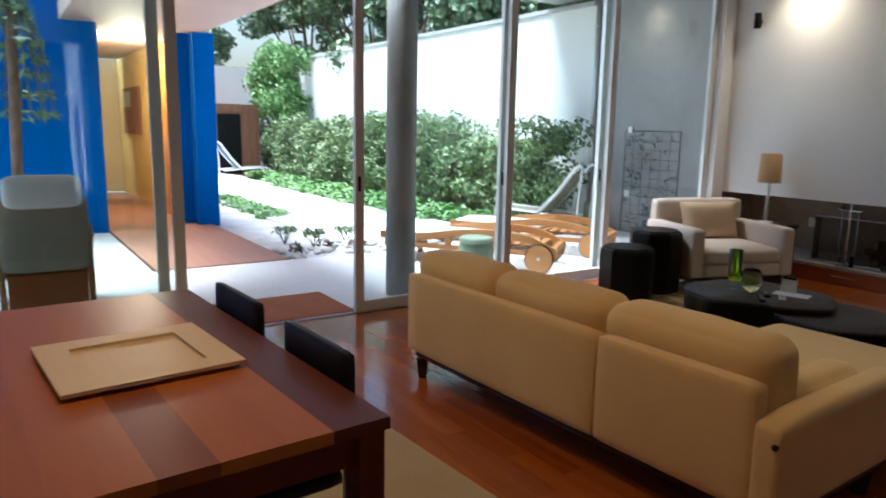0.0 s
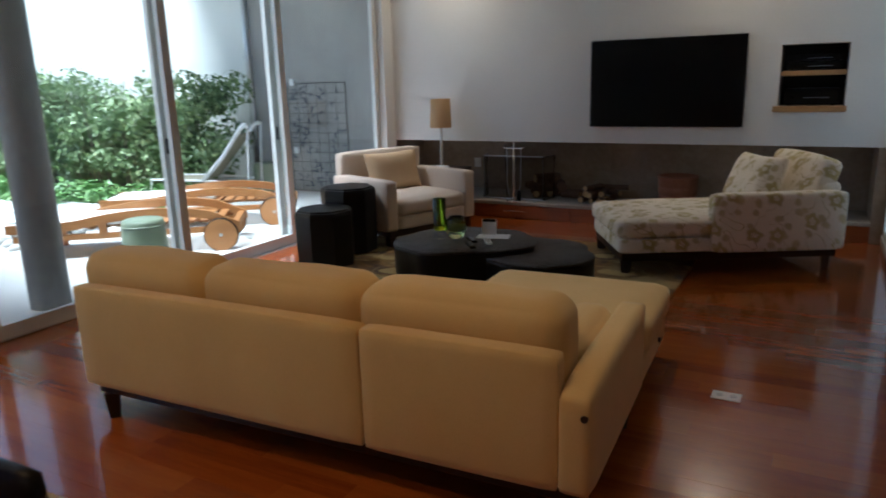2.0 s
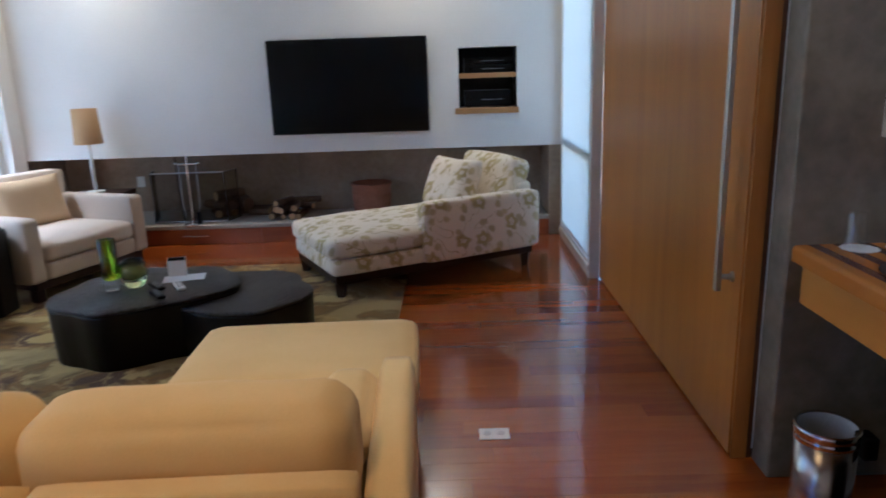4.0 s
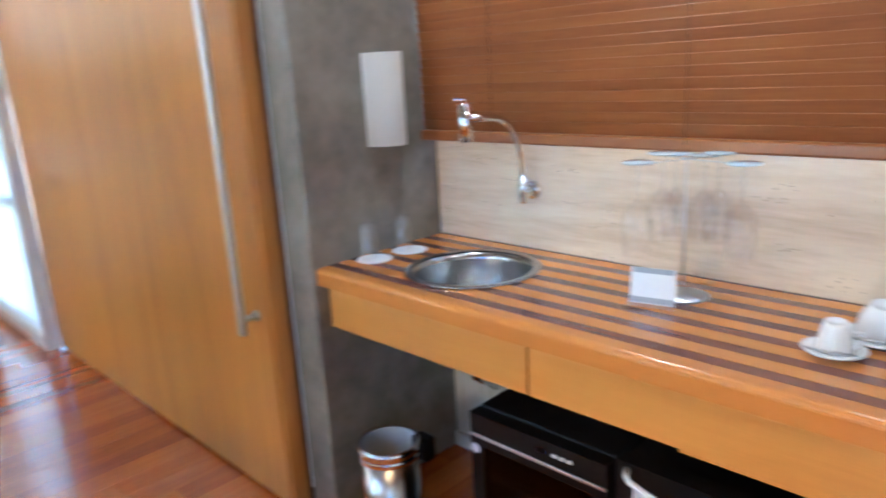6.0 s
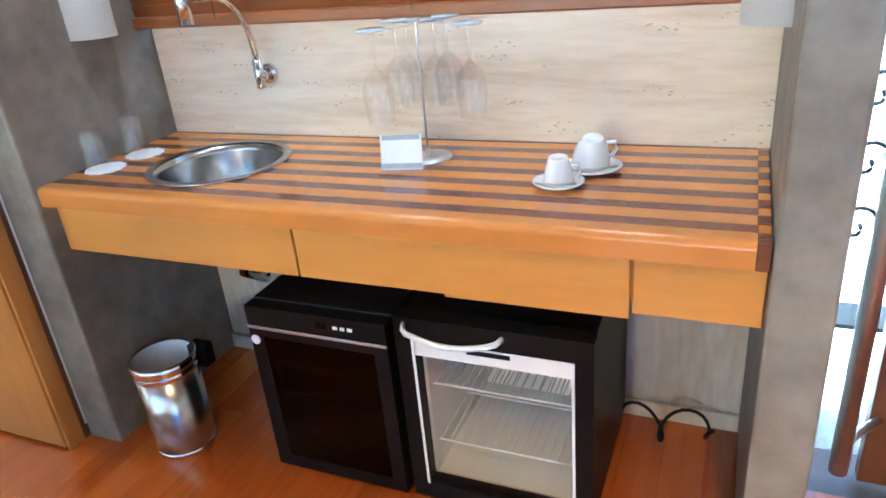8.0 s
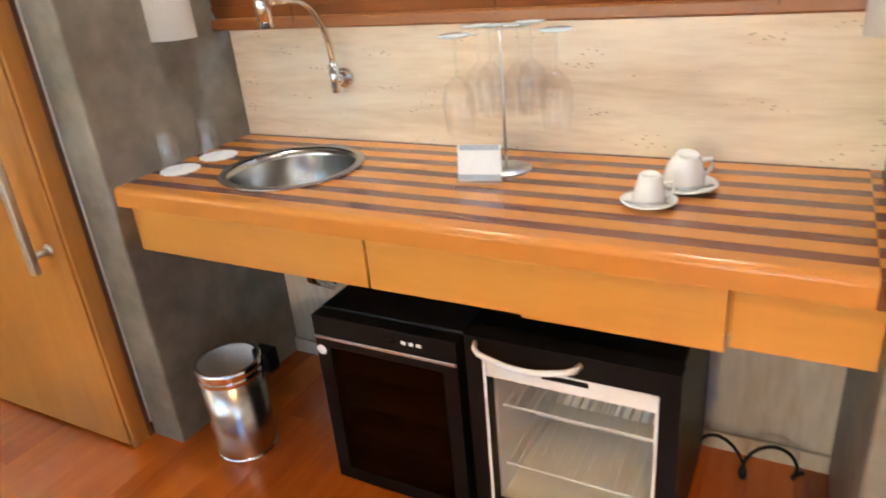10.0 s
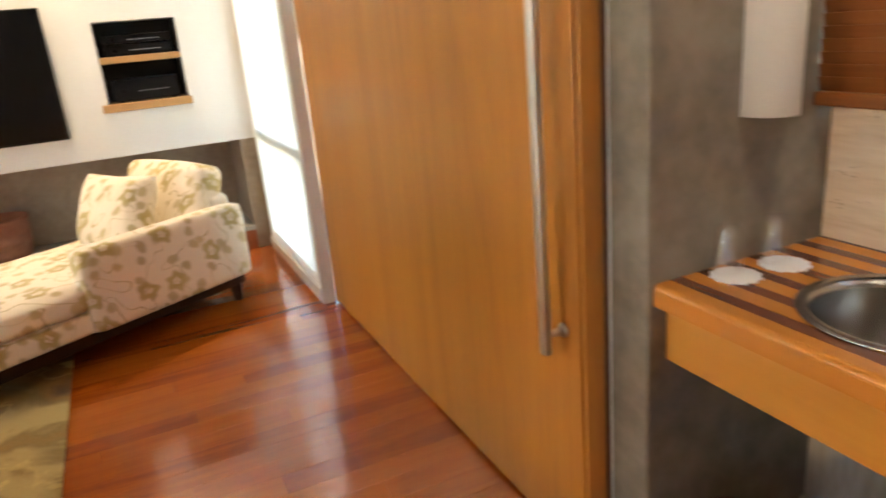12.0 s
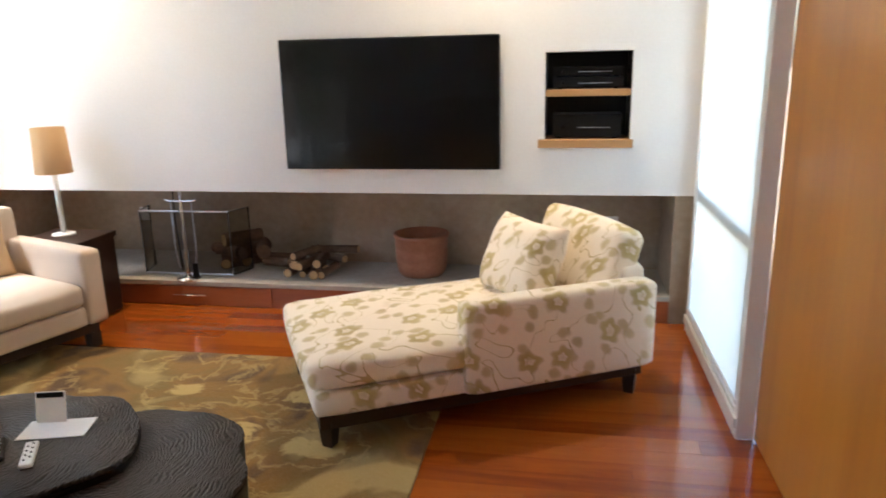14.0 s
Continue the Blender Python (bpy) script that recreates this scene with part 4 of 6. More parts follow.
def recliner(x, y, rz, name, label, cloth):
    c = thing(name, x, y, -0.012, rz, label, "garden chair")
    for s in (-0.28, 0.28):
        part("back_tube", tube([(0.0, s, 0.3), (0.3, s, 0.62), (0.56, s, 0.98), (0.62, s, 1.02), (0.67, s, 1.0)], 0.028, 10), M["white_frame"], c, "", True)
        part("leg_tube", tube([(0.66, s, 1.0), (0.62, s, 0.5), (0.6, s, 0.02)], 0.016, 8), M["white_frame"], c, "", True)
        part("seat_tube", tube([(-0.75, s, 0.02), (-0.7, s, 0.33), (0.0, s, 0.3), (0.5, s, 0.26)], 0.018, 8), M["white_frame"], c, "", True)
    part("sling", turned(bx(0.0, 0.75, -0.26, 0.26, -0.006, 0.006, 0.003), Matrix.Translation((0.04, 0, 0.32)) @ Matrix.Rotation(radians(-50), 4, "Y")), cloth, c)
    part("seat_sling", bx(-0.7, 0.02, -0.26, 0.26, 0.305, 0.317, 0.003), cloth, c)
    return c


recliner(-7.9, -0.15, 25, "folding_chair", "white tubular folding garden chair beside the hedge", M["olive_cloth"])
fc = recliner(-19.3, -1.35, -90, "far_deck_chair", "white tubular deck chair with blue-grey cloth far down the garden", M["slate_cloth"])
sh = setting("garden_shed", bx(-23.9, -21.5, -2.2, 0.0, -0.05, 2.1), M["shed"], "rusty brown timber shed at the garden's end", "shed")
part("shed_door", bx(-21.5, -21.46, -1.3, -0.6, 0, 1.8, 0.005), M["black"], sh)


def garden_stool(x, y):
    s = thing("garden_stool", x, y, -0.012, 0, "drum-shaped celadon green ceramic garden stool", "stool", "ceramic stools")
    part("drum", lathe([(0.19, 0.0), (0.196, 0.02), (0.186, 0.15), (0.172, 0.41), (0.166, 0.44), (0.15, 0.45), (0.0, 0.455)], 32), M["celadon"], s, "", True)
    part("rim_band", tube([(0.172 * math.cos(2 * math.pi * i / 32), 0.172 * math.sin(2 * math.pi * i / 32), 0.4) for i in range(32)], 0.007, 6, True), M["celadon"], s, "", True)
    return s


g1 = garden_stool(-5.55, -3.15)
copy_thing(g1, pose(-7.55, 0.55, -0.012))


def terrace_chair():
    c = thing("terrace_armchair", -6.2, -6.88, -0.012, 180, "wooden terrace armchair with khaki back and white head cushion", "armchair")
    for s in (-0.31, 0.31):
        part("front_leg", bx(0.5, 0.55, s - 0.025, s + 0.025, 0, 0.6, 0.005), M["teak"], c)
        part("back_leg", bx(-0.03, 0.02, s - 0.025, s + 0.025, 0, 0.7, 0.005), M["teak"], c)
        part("armrest", bx(-0.05, 0.6, s - 0.035, s + 0.035, 0.6, 0.63, 0.006), M["teak"], c)
    part("seat_rail", bx(-0.02, 0.54, -0.29, 0.29, 0.3, 0.36, 0.005), M["teak"], c)
    part("seat_cushion", cushion(0.0, 0.56, -0.28, 0.28, 0.36, 0.47, 0.04, 0.01, 6), M["white"], c, "", True)
    part("back_sling", turned(cushion(-0.03, 0.03, -0.3, 0.3, 0.36, 0.93, 0.02, 0.01, 6), Matrix.Rotation(radians(-6), 4, "Y")), M["olive_cloth"], c, "khaki cloth back", True)
    part("rear_apron", bx(-0.045, -0.015, -0.28, 0.28, 0.06, 0.33, 0.005), M["table_mid"], c, "brown wooden apron below the seat")
    part("head_cushion", cushion(-0.16, -0.06, -0.26, 0.26, 0.86, 1.1, 0.045, 0.01, 6), M["white"], c, "white head cushion", True)


terrace_chair()
dm = thing("doormat", -5.38, -5.27, -0.012, 0, "brown coir doormat on the terrace by the sliding door", "doormat")
part("coir_mat", bx(-0.36, 0.395, -0.62, 0.5, 0, 0.03, 0.006), M["mat"], dm)
def iron_scrolls(x, y):
    """A standing panel of wrought-iron scrolls on a post."""
    g = thing("iron_scroll_screen", x, y, -0.012, 90, "dark wrought-iron scroll screen standing outside the entrance", "iron screen")
    part("foot", bx(-0.16, 0.16, -0.09, 0.09, 0.0, 0.02, 0.004), M["black"], g)
    part("post", cyl((0, 0, 0.02), (0, 0, 1.3), 0.011, n=10), M["black"], g, "", True)
    for k in range(7):
        z, side = 0.38 + 0.12 * k, -1 if k % 2 else 1
        curl = [(side * (0.075 + (0.075 - 0.009 * q / 2) * math.cos(math.pi - 0.45 * q)), 0, z + (0.085 - 0.0045 * q) * math.sin(math.pi - 0.45 * q)) for q in range(16)]
        part("scroll", tube(curl, 0.009, 8), M["black"], g, "", True)
        leaf = cushion(-0.035, 0.035, -0.006, 0.006, 0.0, 0.1, 0.005, 0.004, 5)
        part("iron_leaf", turned(leaf, Matrix.Translation((side * 0.02, 0, z)) @ Matrix.Rotation(radians(-side * 50), 4, "Y")), M["grey_cloth"], g, "pale weathered leaf", True)


iron_scrolls(1.5, -6.37)
setting("entrance_wall", bx(6.0, 6.2, -14, 0, -0.05, 3.0), M["garden_wall"], "white wall across the entrance court", "wall")

# ---- living room ----
def television():
    t = thing("television", -1.963, -0.02, 1.005, 0, "large flat black television on the white wall", "television")
    part("casing", bx(-0.708, 0.708, -0.035, 0.0, 0.0, 0.822, 0.006), M["black"], t)
    part("screen", bx(-0.696, 0.696, -0.0375, -0.035, 0.016, 0.81), M["gloss_black"], t, "glossy dark screen")
    part("bracket", bx(-0.25, 0.25, 0.0, 0.02, 0.2, 0.6, 0.003), M["alu"], t)


television()
av = thing("media_niche_shelf", -0.72, 0.0, 1.15, 0, "oak shelves fitted in a wall niche beside the television", "shelf")
part("sill", bx(-0.3, 0.275, -0.03, 0.26, -0.012, 0.04, 0.004), M["shelf_wood"], av)
part("shelf", bx(-0.256, 0.254, 0.004, 0.26, 0.3, 0.342, 0.003), M["shelf_wood"], av)
for d in ((-0.259, -0.2565, 0.01, 0.26, 0.04, 0.566), (0.2545, 0.257, 0.01, 0.26, 0.04, 0.566), (-0.254, 0.253, 0.262, 0.268, 0.04, 0.566)):
    part("lining_panel", bx(*d), M["black"], av, "black niche lining")


def media_box(name, z, h, label):
    d = thing(name, -0.72, 0.03, z, 0, label, "media player", "media boxes in the niche")
    part("case", bx(-0.21, 0.21, 0, 0.22, 0.008, h, 0.004), M["black"], d)
    for s in (-0.17, 0.17):
        part("foot", cyl((s, 0.05, 0), (s, 0.05, 0.008), 0.015, n=10), M["black"], d)
    part("fascia_strip", bx(-0.06, 0.14, -0.002, 0, h * 0.45, h * 0.45 + 0.003), M["grey_cloth"], d, "thin grey trim line")
    part("dial", cyl((-0.15, -0.008, h * 0.5), (-0.15, 0, h * 0.5), 0.014, n=14), M["gloss_black"], d, "", True)


media_box("amplifier", 1.19, 0.15, "black amplifier with silver trim in the niche")
media_box("disc_player", 1.492, 0.075, "black disc player with silver trim in the niche")
media_box("decoder", 1.567, 0.06, "slim black decoder stacked on the player")


def air_conditioner():
    a = thing("air_conditioner", -2.53, 0.0, 2.64, 0, "white split air conditioner high on the wall", "air conditioner")
    part("housing", bx(-0.48, 0.48, -0.21, 0.0, 0.02, 0.29, 0.03, 3), M["white_frame"], a)
    part("louvre", bx(-0.44, 0.44, -0.205, -0.06, 0.0, 0.022, 0.004), M["grey_cloth"], a, "grey outlet louvre")


air_conditioner()


def wall_washer(x):
    w = thing("wall_washer", x, -0.04, 3.07, 0, "small steel wall light throwing a warm cone down the wall", "wall light", "wall lights")
    part("housing", cyl((0, -0.22, 0.06), (0, -0.22, 0.2), 0.05, n=20), M["alu"], w, "", True)
    part("arm", bx(-0.015, 0.015, -0.18, 0.04, 0.1, 0.13, 0.003), M["alu"], w)
    return w


w1 = wall_washer(-4.12)
copy_thing(w1, pose(-1.35, -0.04, 3.07))
w3 = thing("spotlight", -4.68, -0.0, 2.6, 0, "small dark cylindrical spotlight on the wall", "wall light")
part("housing", cyl((0, -0.08, 0.04), (0, -0.08, 0.2), 0.04, n=18), M["black"], w3, "", True)
part("arm", bx(-0.012, 0.012, -0.05, 0.0, 0.1, 0.13, 0.003), M["black"], w3)


def fire_screen():
    s = thing("fire_screen", -3.59, 0.14, 0.185, 0, "folding fine-mesh fire screen with chrome frame", "fire screen")
    for a, b, bb in (((-0.4, 0.22), (-0.34, 0.0), 0), ((-0.34, 0.0), (0.36, 0.0), 1), ((0.36, 0.0), (0.42, 0.2), 0)):
        p = [(a[0], a[1], 0.01), (b[0], b[1], 0.01), (b[0], b[1], 0.48), (a[0], a[1], 0.48)]
        f = part("frame", tube(p, 0.008, 8, True), M["alu"] if bb else M["black"], s)
        bm = bmesh.new()
        bm.faces.new([bm.verts.new(q) for q in p])
        bmesh.ops.solidify(bm, geom=bm.faces[:], thickness=0.003)
        part("mesh_panel", bm, M["mesh_screen"], f, "fine dark mesh")


fire_screen()


def fire_tools():
    s = thing("fire_tool_stand", -3.53, 0.04, 0.185, 0, "chrome fire tool stand with hanging tools", "fire tools")
    part("base", lathe([(0.085, 0.0), (0.085, 0.01), (0.03, 0.018), (0.016, 0.03)], 24), M["chrome"], s, "", True)
    part("pole", lathe([(0.012, 0.02), (0.02, 0.06), (0.011, 0.1), (0.017, 0.2), (0.01, 0.26), (0.016, 0.34), (0.01, 0.42), (0.015, 0.5), (0.01, 0.56), (0.008, 0.7), (0.0, 0.705)], 14), M["chrome"], s, "turned chrome pole", True)
    part("cross_bar", tube([(-0.12, 0, 0.585), (-0.09, 0, 0.575), (0.09, 0, 0.575), (0.12, 0, 0.585)], 0.008, 8), M["chrome"], s, "", True)
    for i in (-1, 1):
        part("tool", tube([(0.08 * i, 0, 0.575), (0.08 * i, 0, 0.2), (0.06 * i, 0.0, 0.08)], 0.005, 8), M["steel"], s, "", True)
    part("brush", cyl((0.06, 0, 0.02), (0.06, 0, 0.12), 0.025, 0.018, 12), M["black"], s)
    part("poker", tube([(-0.16, 0.2, 0.0), (-0.19, 0.22, 0.35), (-0.2, 0.24, 0.66)], 0.006, 8), M["black"], s, "black iron poker leaning behind", True)


fire_tools()


def log(x, y, z, length, r, rz, tilt=0):
    g = thing("firewood_log", x, y, z, rz, "split firewood log with pale sawn ends", "log", "firewood in the hearth")
    bm = cyl((0, -length / 2, r), (0, length / 2, r), r, n=11)
    for v in bm.verts:
        v.co.x *= 1 + 0.2 * noise.noise(v.co * 9 + Vector((x * 5, 0, 0)))
    part("bark", turned(bm, Matrix.Rotation(radians(tilt), 4, "X")), M["bark"], g)
    part("sawn_end", turned(cyl((0, -length / 2 - 0.003, r), (0, -length / 2 + 0.002, r), r * 0.86, n=11), Matrix.Rotation(radians(tilt), 4, "X")), M["log_end"], g)


rng = random.Random(6)
for lx, lz, lr, turn in ((-2.87, 0.186, 0.034, -8), (-2.79, 0.186, 0.026, 5), (-2.71, 0.186, 0.036, 12), (-2.62, 0.186, 0.03, -4), (-2.85, 0.252, 0.036, 9), (-2.76, 0.246, 0.032, -12), (-2.68, 0.256, 0.034, 4), (-2.79, 0.318, 0.028, -20)):
    log(lx + 0.08, 0.27 + rng.uniform(-0.03, 0.03), lz, 0.26 + rng.uniform(-0.03, 0.05), lr, turn)
for i in range(3):
    log(-2.66 + 0.05 * i, 0.4 + 0.04 * i, 0.2 + 0.045 * i, 0.36, 0.03, 35 + 30 * i)
for i in range(9):
    log(-3.42 + 0.055 * (i % 6), 0.44 + 0.03 * (i % 3), 0.186 + 0.075 * (i // 4), 0.3, 0.042 + 0.006 * (i % 3), 20 + 37 * i)
for i in range(2):
    log(-3.0, 0.42 + 0.1 * i, 0.186, 0.22, 0.042, 80 + 9 * i)
pt = thing("terracotta_pot", -1.86, 0.36, 0.185, 0, "ribbed terracotta pot standing on the hearth", "pot")
part("body", lathe([(0.15, 0), (0.175, 0.03), (0.185, 0.1), (0.178, 0.108), (0.188, 0.12), (0.19, 0.19), (0.183, 0.198), (0.192, 0.21), (0.19, 0.27), (0.2, 0.28), (0.2, 0.305), (0.18, 0.305), (0.17, 0.05), (0, 0.05)], 32), M["terracotta"], pt, "", True)

rugo = thing("area_rug", -2.9, -2.05, 0.0, 0, "olive and gold floral area rug under the seating", "rug")
bm = bx(-1.5, 1.475, -1.75, 1.2, 0.0, 0.014, 0.005)
part("woven_field", bm, M["rug"], rugo)


def blob(r, seed, z0, z1, squash=1.0):
    """A tree-slice outline with a rounded rim."""
    bm = bmesh.new()
    n = 56
    rings = []
    for rr, z in ((0.95, z0), (0.975, z0 + 0.002), (1.0, z1 - 0.016), (1.0, z1 - 0.008), (0.99, z1), (0.6, z1), (0.25, z1)):
        ring = []
        for i in range(n):
            a = 2 * math.pi * i / n
            k = r * (1 + 0.1 * math.sin(2 * a + seed) + 0.05 * math.sin(3 * a + 2 * seed) + 0.03 * math.sin(5 * a + 4 * seed) + 0.022 * math.sin(7 * a + seed) + 0.014 * math.sin(11 * a + 3 * seed))
            ring.append(bm.verts.new((k * rr * math.cos(a), k * rr * squash * math.sin(a), z)))
        rings.append(ring)
    for a, b in zip(rings, rings[1:]):
        for i in range(n):
            bm.faces.new((a[i], a[(i + 1) % n], b[(i + 1) % n], b[i]))
    bm.faces.new(rings[0][::-1])
    bm.faces.new(rings[-1])
    return bm


def coffee_table(x, y, z0, z1, r, seed, label):
    t = thing("coffee_table", x, y, 0.014, 0, label, "coffee table", "pair of carved coffee tables")
    part("top", blob(r, seed, z1 - 0.022, z1), M["ridged"], t, "", True)
    part("base", blob(r * 0.992, seed, 0.0, z1 - 0.021), M["stool_black"], t, "", True)


coffee_table(-2.87, -2.5, 0, 0.335, 0.47, 0.7, "dark carved tree-slice coffee table, the taller of two")
coffee_table(-2.37, -2.47, 0, 0.29, 0.44, 2.2, "dark carved tree-slice coffee table, the lower of two")

TT = 0.35
vs = thing("green_vase", -3.05, -2.55, TT, 0, "tall lime green glass vase with a clear foot", "vase")
part("body", lathe([(0.04, 0.065), (0.046, 0.075), (0.05, 0.3), (0.043, 0.3), (0.039, 0.1), (0.0, 0.095)], 24), M["lime"], vs, "", True)
part("foot", lathe([(0.04, 0.0), (0.046, 0.005), (0.046, 0.06), (0.04, 0.064)], 24), M["crystal"], vs, "clear glass foot", True)
gb = thing("glass_bowl", -2.94, -2.5, TT, 0, "round olive-tinted clear glass bowl", "bowl")
part("bowl", lathe([(0.04, 0.0), (0.065, 0.025), (0.082, 0.08), (0.074, 0.135), (0.056, 0.165), (0.048, 0.16), (0.064, 0.13), (0.07, 0.08), (0.05, 0.045), (0, 0.04)], 28), M["amber_glass"], gb, "", True)
cdh = thing("card_holder", -2.76, -2.31, TT, 14, "white folded card standing on a paper on the table", "card")
part("stand_card", turned(bx(-0.055, 0.055, -0.003, 0.003, 0, 0.12, 0.001), Matrix.Rotation(radians(-12), 4, "X")), M["white"], cdh)
part("header", turned(bx(-0.05, 0.05, -0.0055, -0.0035, 0.098, 0.118), Matrix.Rotation(radians(-12), 4, "X")), M["black"], cdh, "dark printed heading")
pp = thing("paper_sheet", -2.705, -2.35, TT, 16, "white leaflet lying on the coffee table", "paper")
part("sheet", bx(-0.12, 0.12, -0.07, 0.07, 0, 0.003), M["white"], pp)
for i, (rx_, ry_, col, rz_) in enumerate(((-2.73, -2.69, "black", -52), (-2.665, -2.54, "white", -58), (-2.8, -2.53, "black", -50))):
    r_ = thing("remote_control", rx_, ry_, TT, rz_, ("white" if col == "white" else "black") + " remote control lying on the coffee table", "remote", "remotes")
    part("body", bx(-0.085, 0.085, -0.022, 0.022, 0, 0.018, 0.006), M[col], r_)
    for k in range(8):
        part("button", cyl((-0.06 + 0.016 * k, 0.008 * (-1) ** k, 0.017), (-0.06 + 0.016 * k, 0.008 * (-1) ** k, 0.021), 0.004, n=8), M["grey_cloth"] if col == "black" else M["black"], r_)


def drum_stool(x, y, h, rz, label):
    s = thing("drum_stool", x, y, 0.0, rz, label, "stool", "dark stools")
    part("drum", lathe([(0.225, 0.0), (0.245, 0.02), (0.25, h - 0.03), (0.242, h - 0.004), (0.225, h)], 8), M["stool_black"], s)
    part("seat_pad", lathe([(0.225, h), (0.22, h + 0.012), (0, h + 0.014)], 8), M["stool_black"], s)


drum_stool(-4.22, -2.42, 0.475, 10, "black faceted wooden drum stool, the lower of two")
drum_stool(-4.32, -1.93, 0.585, 26, "black faceted wooden drum stool, the taller of two")


def sofa():
    s = thing("sofa", -1.17, -5.03, 0.0, 2.5, "straw-coloured fabric corner sofa with chaise on dark legs", "sofa")
    c = M["sofa"]
    part("base_frame", bx(-2.31, -0.03, 0.03, 0.9, 0.125, 0.172, 0.005), M["dark_wood"], s, "dark wooden base rail")
    for x, y in ((-2.255, 0.05), (-0.08, 0.06), (-2.25, 0.84), (-0.08, 0.84), (-0.1, 1.53), (-0.85, 1.53)):
        part("leg", lathe([(0.03, 0.0), (0.047, 0.125)], 4, x, y), M["dark_wood"], s, "tapered dark wooden leg")
    for x0, x1 in ((-2.36, -0.8585), (-0.8505, -0.115)):
        part("back_panel", cushion(x0, x1, 0.0, 0.085, 0.165, 0.638, 0.016, 0.003), c, s, "", True)
    part("seat_base", cushion(-2.36, -0.13, 0.07, 0.92, 0.155, 0.3, 0.03, 0.003), c, s, "", True)
    arm = cushion(-0.118, 0.0, -0.008, 0.955, 0.165, 0.55, 0.03, 0.004)
    for v in arm.verts:
        if v.co.z > 0.4:
            v.co.z -= 0.02 * max(0.0, 0.25 - v.co.y) / 0.25
    part("arm", arm, c, s, "", True)
    part("arm", cushion(-2.46, -2.31, 0.07, 0.92, 0.155, 0.56, 0.045, 0.004), c, s, "", True)
    part("arm_button", cyl((-0.026, -0.014, 0.454), (-0.026, -0.004, 0.454), 0.012, n=14), M["dark_wood"], s, "small dark button")
    part("arm_button", cyl((-0.004, 1.33, 0.24), (0.008, 1.33, 0.24), 0.012, n=14), M["dark_wood"], s, "small dark button")
    part("chaise_base", cushion(-0.97, -0.01, 0.85, 1.62, 0.155, 0.3, 0.03, 0.003), c, s, "", True)
    part("chaise_cushion", cushion(-0.93, 0.005, 0.96, 1.64, 0.29, 0.445, 0.05, 0.008), c, s, "", True)
    part("chaise_cushion", cushion(-0.93, -0.12, 0.35, 0.965, 0.29, 0.445, 0.05, 0.006), c, s, "", True)
    part("chaise_frame", bx(-0.93, -0.05, 0.9, 1.58, 0.115, 0.16, 0.005), M["dark_wood"], s)
    for x0, x1 in ((-2.31, -1.63), (-1.63, -0.95)):
        part("seat_cushion", cushion(x0, x1, 0.3, 0.93, 0.29, 0.44, 0.05, 0.015), c, s, "", True)
    lean = Matrix.Translation((0, 0.2, 0.42)) @ Matrix.Rotation(radians(3), 4, "X") @ Matrix.Translation((0, -0.2, -0.42))
    for k, (x0, x1) in enumerate(((-2.45, -1.705), (-1.715, -0.93), (-0.935, -0.14))):
        bm = cushion(x0, x1, 0.122, 0.38, 0.42, 0.755, 0.08, 0.012, 14)
        for v in bm.verts:
            v.co += 0.012 * Vector((0, noise.noise(v.co * 5 + Vector((k * 9, 0, 0))), noise.noise(v.co * 4 + Vector((0, k * 7, 3)))))
        part("back_cushion", turned(bm, lean), c, s, "", True)
    part("bolster", cushion(-0.3, -0.12, 0.36, 0.86, 0.43, 0.56, 0.065, 0.01), c, s, "", True)


sofa()


def armchair():
    a = thing("armchair", -4.22, -1.12, 0.0, -20, "beige fabric armchair with loose cushion on dark base", "armchair")
    c = M["arm_cloth"]
    part("base_frame", bx(-0.4, 0.4, -0.5, 0.5, 0.1, 0.16, 0.005), M["dark_wood"], a, "dark wooden base")
    for x in (-0.36, 0.36):
        for y in (-0.47, 0.47):
            part("leg", bx(x - 0.035, x + 0.035, y - 0.035, y + 0.035, 0, 0.105, 0.004), M["dark_wood"], a)
    part("seat_base", cushion(-0.42, 0.43, -0.42, 0.42, 0.155, 0.29, 0.03, 0.004), c, a, "", True)
    for s in (-1, 1):
        part("arm", cushion(-0.43, 0.43, min(s * 0.42, s * 0.555), max(s * 0.42, s * 0.555), 0.155, 0.62, 0.025, 0.003), c, a, "", True)
    part("back", cushion(-0.47, -0.33, -0.5, 0.5, 0.16, 0.83, 0.035, 0.004), c, a, "", True)
    part("seat_cushion", cushion(-0.33, 0.44, -0.42, 0.42, 0.28, 0.43, 0.05, 0.015), c, a, "", True)
    part("loose_cushion", turned(pillow(0.64, 0.4, 0.2), Matrix.Translation((-0.17, 0.04, 0.42)) @ Matrix.Rotation(radians(-14), 4, "Y")), M["arm_cushion"], a, "tan loose cushion", True)


armchair()


def side_table():
    t = thing("side_table", -4.22, -0.3, 0.0, 0, "dark wooden side table behind the armchair", "side table")
    part("tabletop", bx(-0.24, 0.24, -0.22, 0.22, 0.53, 0.57, 0.004), M["dark_wood"], t)
    for x in (-0.21, 0.21):
        part("side_panel", bx(x - 0.02, x + 0.02, -0.2, 0.2, 0, 0.53, 0.004), M["dark_wood"], t)


side_table()


